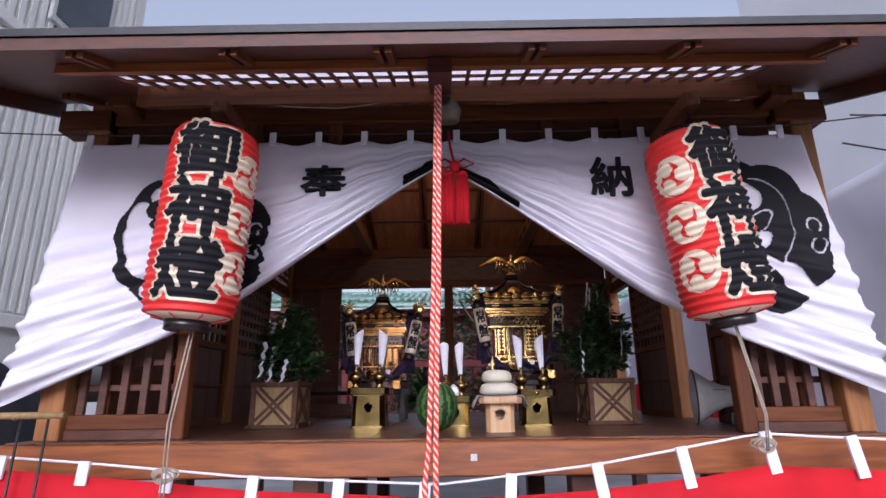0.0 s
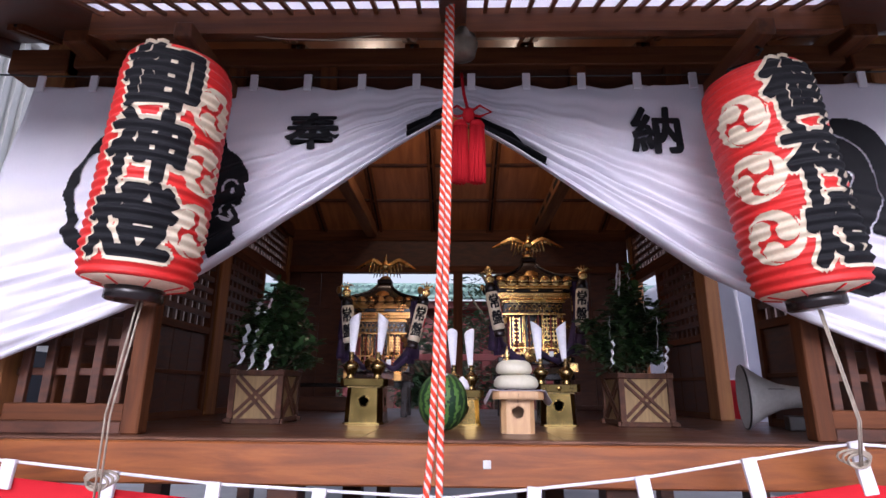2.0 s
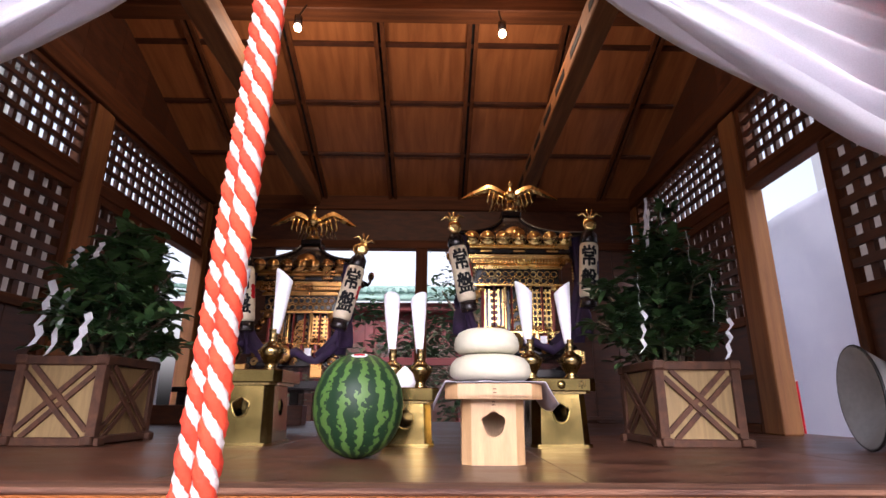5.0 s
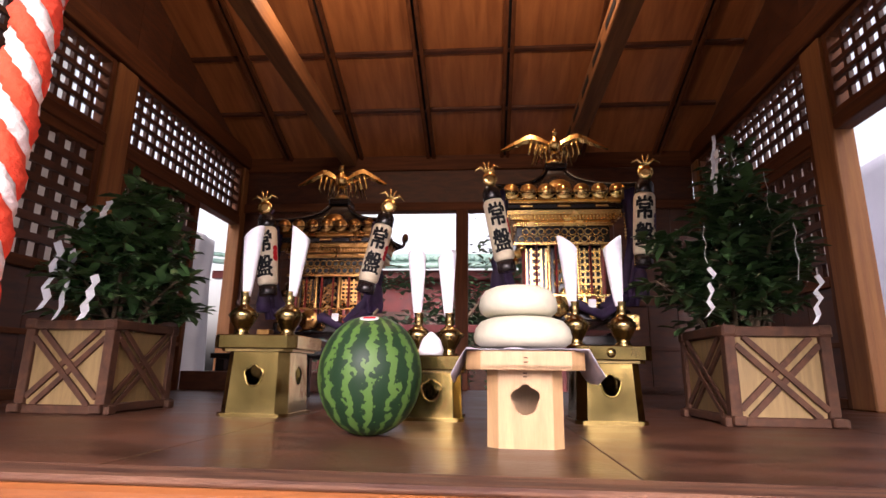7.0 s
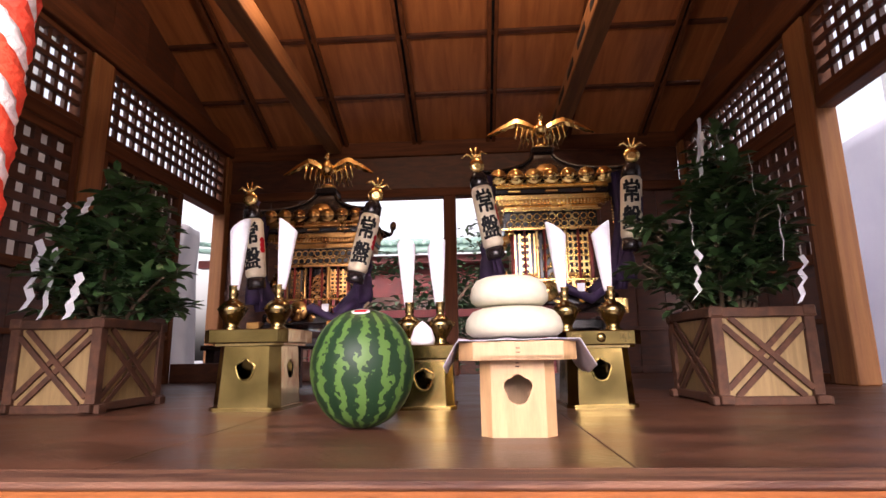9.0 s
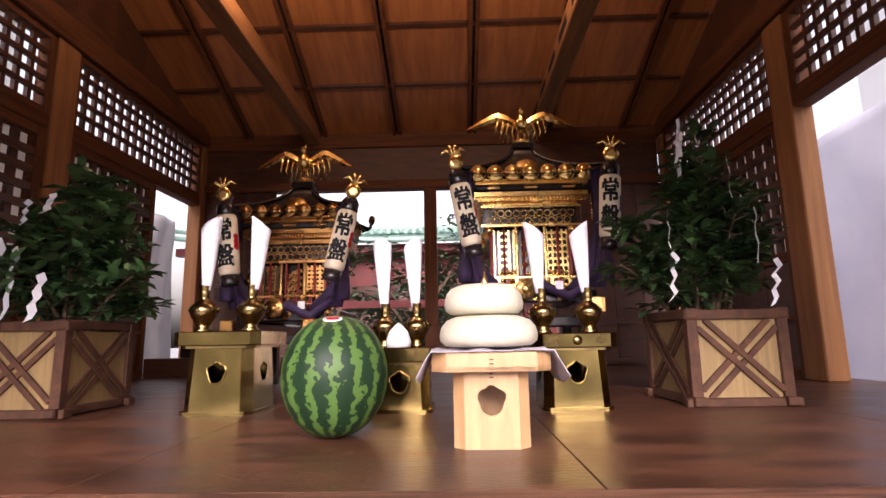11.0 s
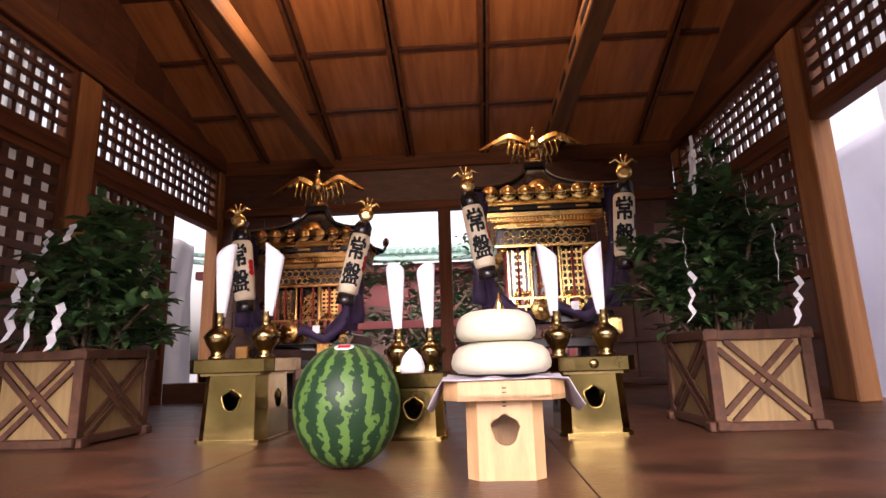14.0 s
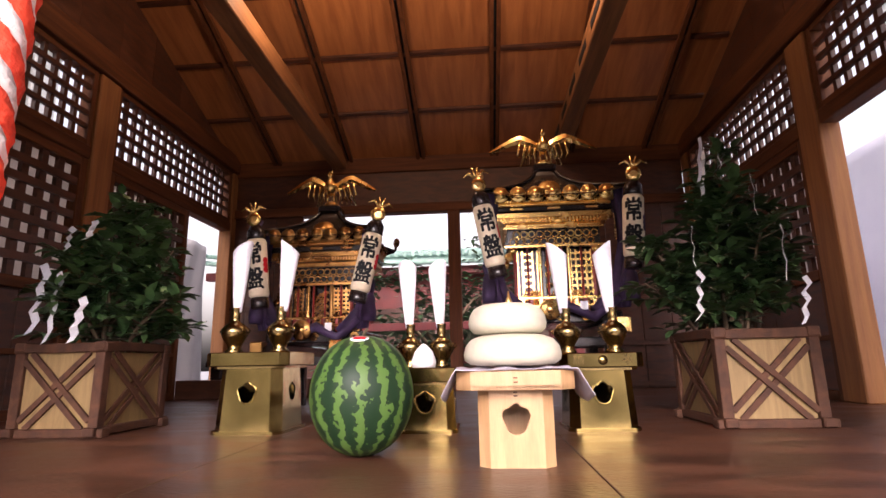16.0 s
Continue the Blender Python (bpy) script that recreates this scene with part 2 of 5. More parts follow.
def add_tube(bm, pts, r, n=8):
    pts = [Vector(p) for p in pts]
    radii = r if isinstance(r, (list, tuple)) else [r] * len(pts)
    rings = []
    up = Vector((0, 0, 1))
    for i, p in enumerate(pts):
        d = (pts[min(i + 1, len(pts) - 1)] - pts[max(i - 1, 0)]).normalized()
        s = d.cross(up)
        s = s.normalized() if s.length > 0.05 else Vector((1, 0, 0))
        u = s.cross(d).normalized()
        rings.append([bm.verts.new(p + radii[i] * (math.cos(2 * math.pi * k / n) * s + math.sin(2 * math.pi * k / n) * u)) for k in range(n)])
    for a, b in zip(rings, rings[1:]):
        for k in range(n):
            bm.faces.new((a[k], a[(k + 1) % n], b[(k + 1) % n], b[k])).smooth = True
    bm.faces.new(rings[0][::-1])
    bm.faces.new(rings[-1])


def tube(pts, r, n=8):
    bm = bmesh.new()
    add_tube(bm, pts, r, n)
    return bm


def prism(outline, y0, y1, m=None):
    """A flat outline in x, z, given depth along y."""
    bm = bmesh.new()
    a = [bm.verts.new((x, y0, z)) for x, z in outline]
    b = [bm.verts.new((x, y1, z)) for x, z in outline]
    k = len(a)
    bm.faces.new(a)
    bm.faces.new(b[::-1])
    for i in range(k):
        bm.faces.new((a[(i + 1) % k], a[i], b[i], b[(i + 1) % k]))
    if m is not None:
        bm.transform(m)
    bmesh.ops.recalc_face_normals(bm, faces=bm.faces[:])
    return bm


def grid(fn, nu, nv, smooth=True):
    bm = bmesh.new()
    v = [[bm.verts.new(fn(i / nu, j / nv)) for j in range(nv + 1)] for i in range(nu + 1)]
    for i in range(nu):
        for j in range(nv):
            bm.faces.new((v[i][j], v[i + 1][j], v[i + 1][j + 1], v[i][j + 1])).smooth = smooth
    return bm


def thicken(bm, d):
    bmesh.ops.recalc_face_normals(bm, faces=bm.faces[:])
    bmesh.ops.solidify(bm, geom=bm.faces[:], thickness=d)
    return bm


def mesh_of(name, bm, material):
    me = bpy.data.meshes.new(name)
    bmesh.ops.recalc_face_normals(bm, faces=bm.faces[:])
    bm.to_mesh(me)
    bm.free()
    me.materials.append(material)
    return me


def part(name, bm, material, parent, label=""):
    ob = new(name, bm if isinstance(bm, bpy.types.Mesh) else mesh_of(name, bm, material))
    ob.parent = parent
    return tagged(ob, label)


def thing(name, label, category, at=(0, 0, 0), turn=0, group="", kind=""):
    ob = new(name)
    ob.empty_display_size = 0.05
    ob.matrix_basis = pose(*at, 0, 0, turn)
    return tagged(ob, label, category, group, kind)


def solid(name, bm, material, label, category="", kind="structure"):
    return tagged(new(name, mesh_of(name, bm, material)), label, category, "", kind)


def text_mesh(name, body, size, depth, material, place=None, squash=None, heavy=0.0):
    """A mesh of upright letters in x, z facing -y, middle at the origin."""
    cu = bpy.data.curves.new(name, "FONT")
    cu.body, cu.size, cu.align_x, cu.align_y, cu.extrude = body, size, "CENTER", "CENTER", depth
    ob = bpy.data.objects.new(name, cu)
    scene.collection.objects.link(ob)
    dg = bpy.context.evaluated_depsgraph_get()
    me = bpy.data.meshes.new_from_object(ob.evaluated_get(dg))
    bpy.data.objects.remove(ob)
    bpy.data.curves.remove(cu)
    me.name = name
    me.materials.clear()
    me.materials.append(material)
    if heavy:
        bm, src = bmesh.new(), me.copy()
        for i in range(10):
            sh = src.copy()
            sh.transform(Matrix.Translation((heavy * math.cos(0.628 * i), heavy * math.sin(0.628 * i), 0.0002 * i)))
            bm.from_mesh(sh)
            bpy.data.meshes.remove(sh)
        bm.to_mesh(me)
        bm.free()
        bpy.data.meshes.remove(src)
    for v in me.vertices:
        x, y, z = v.co
        p = Vector((x, -z, y))
        if squash:
            p = Vector((p.x * squash[0], p.y, p.z * squash[1]))
        v.co = place(p) if place else p
    return me


# ---- ground and outside ----
GZ = -1.0


def add_flat(bm, x0, x1, y0, y1, z):
    bm.faces.new([bm.verts.new(p) for p in ((x0, y0, z), (x1, y0, z), (x1, y1, z), (x0, y1, z))])


bm = bmesh.new()
add_flat(bm, -150, 150, -150, 150, GZ)
solid("ground", bm, GROUND, "grey paved shrine yard under and round the pavilion", "ground")

# ---- pavilion structure ----
WX, BY = 1.82, 3.22          # half width of the room, inner face of back wall
WXS = {-1: 1.716, 1: 1.811}  # inner faces of the two side walls
RIDGE_Y, RIDGE_Z, SLOPE = 1.62, 2.44, 0.385
EAVE_Y, ROOF_X = -0.88, 2.20
SIDE_X = 1.94                # roof edge along the side walls


def soffit(y):
    return RIDGE_Z - SLOPE * abs(y - RIDGE_Y)


deck = thing("floor", "brown varnished board deck of the pavilion, scuffed and glossy", "floor", kind="structure")
xs = (-2.06, -1.16, -0.36, 0.44, 1.24, 2.06)
for i in range(5):
    for y0, y1 in ((0.085, 1.75), (1.753, 3.42)):
        part("floor_board", box(xs[i] + 0.001, xs[i + 1] - 0.001, y0, y1, -0.05, 0.0, 0.0012), DECK, deck)
part("edge_strip", box(-2.06, 2.06, 0.0, 0.083, -0.010, 0.001, 0.004), WORN, deck, "worn wooden nosing along the front edge")

fascia = solid("trim_fascia", box(-2.3, 2.3, -0.005, 0.06, -0.165, -0.011, 0.007), FASCIA, "orange varnished wooden beam under the deck edge", "beam")
solid("trim_bolt_plate", box(0.120, 0.150, -0.013, -0.006, -0.097, -0.067, 0.002), GREY_METAL, "small square steel bolt plate on the beam", "bolt plate")
for x in (-1.95, -0.65, 0.65, 1.95):
    for y in (0.12, 1.6, 3.2):
        solid("under_post", box(x - 0.06, x + 0.06, y - 0.06, y + 0.06, GZ, -0.166 if y < 1 else -0.05, 0.004), DARK_WOOD, "dark wooden post under the deck", "post")


def post(x, y, w, d, z0, z1, m=WOOD_Z, label="brown wooden post of the pavilion"):
    return solid("post", box(x - w / 2, x + w / 2, y - d / 2, y + d / 2, z0, z1, 0.006), m, label, "post")


for s in (-1, 1):
    post(-1.94 if s < 0 else 2.02, 0.15, 0.12, 0.12, 0.0, soffit(0.15) - 0.03, PALE_Z, "amber wooden corner post at the pavilion front")
    post(-1.32 if s < 0 else 1.49, 0.15, 0.075, 0.075, 0.0, 1.49)
    post(s * (WXS[s] + 0.05), 1.735, 0.10, 0.154, 0.0, 1.73, PALE_Z, "amber wooden post in the side wall")
    post(s * (WXS[s] + 0.05), 3.216, 0.10, 0.10, 0.0, 1.73, PALE_Z, "amber wooden post at the back corner")
post(0.04, BY + 0.03, 0.095, 0.09, 0.0, 1.36, WOOD_Z, "brown wooden middle post in the back opening")

# beams
def beam(x0, x1, y0, y1, z0, z1, m, label="brown wooden beam of the pavilion"):
    return solid("trim_beam", box(x0, x1, y0, y1, z0, z1, 0.006), m, label, "beam")


for s in (-1, 1):
    a, b = sorted((s * (WXS[s] - 0.02), s * (WXS[s] + 0.10)))
    beam(a, b, -0.05, BY + 0.1, 1.732, 1.87, WOOD_Y, "brown wooden wall plate along the side wall")
    beam(s * 0.87 - 0.055, s * 0.87 + 0.055, 0.21, BY - 0.002, 1.74, 1.86, PALE_Y, "brown wooden tie beam below the ceiling")
beam(-1.80, 1.80, BY, BY + 0.1, 1.70, 1.83, WOOD_X, "brown wooden top beam of the back wall")
beam(-1.80, 1.80, BY - 0.01, BY + 0.09, 1.36, 1.43, WOOD_X, "brown wooden lintel over the back opening")
solid("wall_back_frieze", box(-1.80, 1.80, BY + 0.02, BY + 0.05, 1.43, 1.70, 0), DARK_WOOD, "dark boards above the back opening", "wall")
beam(-1.865, 1.865, 0.10, 0.20, 1.70, 1.80, WOOD_X, "brown wooden head beam over the front opening")
beam(-1.865, 1.865, 0.10, 0.19, 1.50, 1.56, WOOD_X, "brown wooden rail over the front opening")
solid("wall_front_frieze", box(-1.865, 1.865, 0.14, 0.17, 1.56, 1.70, 0), DARK_WOOD, "dark boards between the front beams", "wall")
for x in (-1.05, -0.6, 0.6, 1.05):
    beam(x - 0.04, x + 0.04, 0.105, 0.14, 1.56, 1.70, WOOD_Z, "short wooden strut between the front beams")
beam(-1.94, 1.94, 1.56, 1.68, RIDGE_Z - 0.14, RIDGE_Z - 0.03, WOOD_X, "brown wooden ridge beam")

# back wall boards beside the opening
for x0, x1, k in ((-1.82, -1.16, 3), (0.98, 1.82, 4)):
    w = thing("wall_back", "brown board panel of the back wall beside the opening", "wall", kind="structure")
    for i in range(k):
        a = x0 + (x1 - x0) * i / k
        part("board", box(a + 0.001, a + (x1 - x0) / k - 0.002, BY + 0.02, BY + 0.045, 0.0, 1.36, 0.003), DARK_WOOD, w)
    for z in (0.02, 0.30, 0.62, 0.98):
        part("batten", box(x0, x1, BY + 0.004, BY + 0.02, z, z + 0.03, 0.002), DARK_WOOD, w)


def lattice(parent, s, y0, y1, z0, z1, nc, nr, w, d=0.022):
    """Crossed bars in a side wall between y0..y1, z0..z1."""
    x = s * (WXS[s] + 0.045)
    me_v = mesh_of("slat", box(-d / 2, d / 2, -w / 2, w / 2, z0, z1, 0), DARK_WOOD)
    me_h = mesh_of("slat", box(-d / 2, d / 2, y0, y1, -w / 2, w / 2, 0), DARK_WOOD)
    for i in range(1, nc):
        ob = part("slat", me_v, None, parent)
        ob.location = (x, y0 + (y1 - y0) * i / nc, 0)
    for j in range(1, nr):
        ob = part("slat", me_h, None, parent)
        ob.location = (x - s * 0.012, 0, z0 + (z1 - z0) * j / nr)


def framed(parent, s, y0, y1, z0, z1, fw=0.045):
    a, b = sorted((s * (WXS[s] + 0.015), s * (WXS[s] + 0.08)))
    for q in ((y0, y0 + fw, z0, z1), (y1 - fw, y1, z0, z1)):
        part("stile", box(a, b, *q, 0.003), WOOD_Z, parent)
    for q in ((y0 + fw, y1 - fw, z0, z0 + fw), (y0 + fw, y1 - fw, z1 - fw, z1)):
        part("rail", box(a, b, *q, 0.003), WOOD_Y, parent)


def lower_panel(s, y0, y1):
    """A wall bay: boards below, crossed slats with a pale sheet above."""
    w = thing("wall_side_panel", "brown wooden wall panel with square lattice over plain boards", "wall", kind="structure")
    framed(w, s, y0, y1, 0.0, 1.245)
    a, b = sorted((s * (WXS[s] + 0.015), s * (WXS[s] + 0.08)))
    part("rail", box(a, b, y0 + 0.045, y1 - 0.045, 0.55, 0.60, 0.003), WOOD_Y, w)
    n = max(2, round((y1 - y0) / 0.3))
    a, b = sorted((s * (WXS[s] + 0.035), s * (WXS[s] + 0.06)))
    for i in range(n):
        q = y0 + 0.045 + (y1 - y0 - 0.09) * i / n
        part("board", box(a, b, q, q + (y1 - y0 - 0.09) / n - 0.002, 0.045, 0.55, 0.003), DARK_WOOD, w)
    a, b = sorted((s * (WXS[s] + 0.02), s * (WXS[s] + 0.034)))
    part("batten", box(a, b, y0 + 0.045, y1 - 0.045, 0.27, 0.295, 0.002), WOOD_Y, w)
    a, b = sorted((s * (WXS[s] + 0.066), s * (WXS[s] + 0.072)))
    part("backing_sheet", box(a, b, y0 + 0.045, y1 - 0.045, 0.60, 1.20, 0), SHEET_DIM, w, "grey-beige translucent sheet behind the lattice")
    lattice(w, s, y0 + 0.045, y1 - 0.045, 0.60, 1.20, max(3, round((y1 - y0 - 0.09) / 0.092)), 7, 0.036)


def upper_panel(s, y0, y1):
    w = thing("wall_side_transom", "dark open wooden lattice above the wall panels", "lattice", kind="structure")
    framed(w, s, y0, y1, 1.316, 1.732, 0.03)
    lattice(w, s, y0 + 0.03, y1 - 0.03, 1.346, 1.702, round((y1 - y0 - 0.06) / 0.074), 5, 0.022)


for s in (-1, 1):
    beam(*sorted((s * (WXS[s] + 0.005), s * (WXS[s] + 0.09))), 0.22, 1.655, 1.246, 1.315, WOOD_Y, "brown wooden lintel in the side wall")
    beam(*sorted((s * (WXS[s] + 0.005), s * (WXS[s] + 0.09))), 1.814, 3.164, 1.246, 1.315, WOOD_Y, "brown wooden lintel in the side wall")
    upper_panel(s, 0.22, 1.655)
    upper_panel(s, 1.814, 3.164)
    lower_panel(s, 1.814, 2.60)
lower_panel(-1, 0.22, 0.90)
lower_panel(-1, 0.902, 1.655)
lower_panel(1, 0.22, 1.12)


def gable(s):
    a, b = sorted((s * (WXS[s] + 0.03), s * (WXS[s] + 0.06)))
    w = thing("wall_gable", "dark wooden gable boards above the side wall", "wall", kind="structure")
    k = 11
    for i in range(k):
        y0, y1 = 3.30 * i / k, 3.30 * (i + 1) / k - 0.002
        bm = bmesh.new()
        v = add_box(bm, a, b, y0, y1, 1.87, 1.9)
        for q in v[4:]:
            q.co.z = soffit(q.co.y) - 0.012
        part("board", bm, DARK_WOOD, w)


gable(-1), gable(1)

# front lattice wings beside the opening
for s in (-1, 1):
    w = thing("wall_front_wing", "low brown wooden lattice wing beside the front opening", "lattice", kind="structure")
    x0, x1 = (-1.878, -1.36) if s < 0 else (1.53, 1.958)
    part("rail", box(x0, x1, 0.13, 0.19, 0.05, 0.12, 0.004), WOOD_X, w)
    part("rail", box(x0, x1, 0.13, 0.19, 1.22, 1.28, 0.004), WOOD_X, w)
    part("sill", box(x0, x1, 0.12, 0.20, 0.001, 0.05, 0.003), DARK_WOOD, w)
    k = round((x1 - x0) / 0.095)
    for i in range(k):
        x = x0 + (x1 - x0) * (i + 0.5) / k
        part("slat", box(x - 0.019, x + 0.019, 0.14, 0.165, 0.12, 1.22, 0.003), DARK_WOOD, w)
    for j in range(8):
        z = 0.25 + j * 0.125
        part("slat", box(x0, x1, 0.166, 0.188, z - 0.016, z + 0.016, 0.003), DARK_WOOD, w)

# ---- roof and ceiling ----
def slab(y0, y1, x0, x1, up, t):
    bm = bmesh.new()
    v = add_box(bm, x0, x1, y0, y1, 0, 1)
    for q in v:
        q.co.z = soffit(q.co.y) + up + (t if q.co.z > 0.5 else 0)
    return bm


SK0, SK1, SKX = -0.66, -0.24, 1.50      # translucent strip in the front eave
def roof_pieces(rows, lo, hi):
    bm = bmesh.new()
    for y0, y1, x0, x1 in rows:
        for q in add_box(bm, x0, x1, y0, y1, 0, 1):
            q.co.z = soffit(q.co.y) + (hi if q.co.z > 0.5 else lo)
    return bm


solid("ceiling_eave", roof_pieces(((SK1, 0.15, -ROOF_X, ROOF_X), (EAVE_Y, SK0, -ROOF_X, ROOF_X), (SK0, SK1, -ROOF_X, -SKX), (SK0, SK1, SKX, ROOF_X)), 0.0, 0.05), DARK_WOOD, "dark brown boards under the front eave", "ceiling")
bm = roof_pieces(((RIDGE_Y, 3.55, -SIDE_X, SIDE_X), (0.15, RIDGE_Y, -SIDE_X, SIDE_X)), 0.0, 0.05)
solid("ceiling", bm, PLY, "varnished brown board ceiling under a gable roof", "ceiling")

bm = bmesh.new()
for y0, y1, x0, x1 in ((RIDGE_Y, 3.6, -SIDE_X, SIDE_X), (0.15, RIDGE_Y, -SIDE_X, SIDE_X), (SK1, 0.15, -ROOF_X, ROOF_X), (EAVE_Y - 0.04, SK0, -ROOF_X, ROOF_X),
                       (SK0, SK1, -ROOF_X, -SKX), (SK0, SK1, SKX, ROOF_X)):
    v = add_box(bm, x0, x1, y0, y1, 0, 1)
    for q in v:
        q.co.z = soffit(q.co.y) + (0.085 if q.co.z > 0.5 else 0.052)
solid("roof", bm, IRON, "dark metal gable roof of the pavilion", "roof")

for y0, y1 in ((RIDGE_Y + 0.07, BY - 0.002), (0.205, RIDGE_Y - 0.07), (SK1 + 0.1, 0.095), (EAVE_Y, SK0 - 0.05)):
    for k in range(-3, 4):
        x = k * 0.585 - 0.21
        for dx in (-0.022, 0.022):
            v = slab(y0, y1, x + dx - 0.013, x + dx + 0.013, -0.032, 0.031)
            solid("trim_rafter", v, WOOD_Y, "thin wooden ceiling rafter strip", "rafter")
        # black fill in the gap: the groove's shade is put in as colour
        solid("trim_groove", slab(y0, y1, x - 0.009, x + 0.009, -0.012, 0.011), INK, "black fill painting the shade of the groove between two rafter strips", "rafter")
for y in (2.77, 2.32, 1.90, 1.30, 0.85, 0.40):
    bm = slab(y - 0.012, y + 0.012, -WX, WX, -0.018, 0.017)
    solid("trim_batten", bm, DARK_WOOD, "thin dark ceiling batten", "batten")
bm = slab(EAVE_Y - 0.03, EAVE_Y - 0.002, -ROOF_X, ROOF_X, -0.006, 0.052)
solid("trim_eave_board", bm, DARK_WOOD, "dark board along the front eave", "board")
for s in (-1, 1):
    a, b = sorted((s * ROOF_X, s * (ROOF_X + 0.03)))
    bm = slab(EAVE_Y, 0.15, a, b, -0.09, 0.15)
    solid("trim_verge", bm, DARK_WOOD, "dark verge board on the roof side", "board")
    a, b = sorted((s * SIDE_X, s * (SIDE_X + 0.03)))
    bm = slab(0.15, RIDGE_Y, a, b, 0.0, 0.09)
    solid("trim_verge", bm, DARK_WOOD, "dark verge board on the roof side", "board")
    bm = slab(RIDGE_Y, 3.55, a, b, 0.0, 0.09)
    solid("trim_verge", bm, DARK_WOOD, "dark verge board on the roof side", "board")
    # purlin ends carrying the overhang
    beam(*sorted((s * 1.88, s * 2.17)), 0.08, 0.22, 1.66, 1.79, WOOD_X, "brown wooden purlin end under the roof overhang")


# ---- eave lattice ----
def eave_grille():
    g = thing("eave_grille", "brown wooden grille under a translucent sheet in the front eave", "grille")
    part("front_rail", slab(SK0 - 0.035, SK0 + 0.02, -SKX - 0.1, SKX + 0.1, -0.042, 0.04), FASCIA, g, "amber front rail")
    part("back_beam", slab(SK1 - 0.05, SK1 + 0.03, -SKX, SKX + 0.06, -0.115, 0.113), WOOD_X, g)
    part("middle_bar", slab(SK0 - 0.06, SK1 + 0.06, -0.045, 0.055, -0.075, 0.072), DARK_WOOD, g)
    for y in (SK0 + 0.13, SK0 + 0.26):
        part("bar", slab(y - 0.008, y + 0.008, -SKX, SKX, -0.0135, 0.014), WOOD_X, g)
    me = mesh_of("bar", slab(SK0 + 0.02, SK1 - 0.05, -0.008, 0.008, -0.030, 0.016), WOOD_Y)
    for i in range(34):
        x = -SKX + 0.045 + i * (2 * SKX - 0.09) / 33
        part("bar", me, None, g).location = (x, 0, 0)
    part("sheet", slab(SK0, SK1, -SKX, SKX, 0.006, 0.004), SHEET, g, "milky translucent roof sheet")


eave_grille()
for x0, z in ((-1.03, 1.44), (1.17, 1.44)):
    br = thing("lantern_bracket", "dark wooden bracket arm that carries a paper lantern", "bracket", (x0, 0, 0))
    part("arm", box(-0.035, 0.035, -0.42, 0.10, z + 0.035, z + 0.105, 0.006), WOOD_Y, br)
    part("hook", tube([(0, -0.34, z + 0.035), (0.015, -0.35, z + 0.015), (0, -0.34, z - 0.005)], 0.006), IRON, br)


# ---- white curtain ----
HEM = ((0.0, 1.37), (0.25, 1.205), (0.6, 0.95), (1.03, 0.655), (1.37, 0.48), (1.75, 0.32), (2.3, 0.09))


def hem(x):
    x = abs(x)
    for (a, za), (b, zb) in zip(HEM, HEM[1:]):
        if x <= b:
            return za + (zb - za) * (x - a) / (b - a)
    return HEM[-1][1]


def ctop(x):
    return 1.538 - 0.022 * math.sin(math.pi * (x + 0.164) / 0.2495) ** 2 * (1 if abs(x) < 0.9 else 0.3)


def drape(x, z):
    """The curtain's y at a place."""
    a = abs(x)
    t = min(1.0, max(0.0, (ctop(x) - z) / max(0.05, ctop(x) - hem(x))))
    s = max(0.0, t - 0.3) / 0.7
    amp = (0.006 + 0.062 * s) * (1.0 - 0.25 * min(1, a / 2)) * min(1, 0.30 + a * 1.2)
    w = math.sin(2 * math.pi * (6.2 * t ** 1.6 + 0.25 * a)) + 0.55 * math.sin(2 * math.pi * (13 * t ** 1.5 - 0.5 * a) + 1.0) + 0.3 * math.sin(2 * math.pi * (24 * t ** 1.4 + 0.9 * a)) * s
    soft = 0.02 * math.sin(a * 3.1 + 0.7) * t + 0.01 * noise.noise((x * 3, z * 4, 1.3))
    return 0.02 - 0.6 * amp * w - soft - 0.03 * t


def curtain_half(s):
    def fn(u, v):
        u = u ** 0.9
        x = s * u * (1.95 + 0.18 * v)
        z = ctop(x) + (hem(x) - ctop(x)) * v
        return (x, drape(x, z), z)
    return thicken(grid(fn, 100, 120), 0.003)


curtain = thing("festival_curtain", "white cotton shrine curtain with black crests, gathered up in the middle", "curtain")
part("cloth", curtain_half(-1), CLOTH, curtain)
part("cloth", curtain_half(1), CLOTH, curtain)
for i in range(16):
    x = -1.911 + 0.2495 * i
    part("tab", box(x - 0.018, x + 0.018, -0.006, 0.006, 1.505, 1.585, 0.002), WHITE, curtain)


def on_cloth(x, z, lift):
    return (x, drape(x, z) - lift, z)


def cloth_shape(inside, x0, x1, z0, z1, step=0.008, lift=0.006):
    bm = bmesh.new()
    nx, nz = int((x1 - x0) / step), int((z1 - z0) / step)
    vs = {}
    for i in range(nx):
        for j in range(nz):
            x, z = x0 + (i + 0.5) * step, z0 + (j + 0.5) * step
            if z > hem(x) + 0.012 and inside(x, z):
                q = []
                for a, b in ((i, j), (i + 1, j), (i + 1, j + 1), (i, j + 1)):
                    if (a, b) not in vs:
                        vs[a, b] = bm.verts.new(on_cloth(x0 + a * step, z0 + b * step, lift))
                    q.append(vs[a, b])
                bm.faces.new(q).smooth = True
    return bm


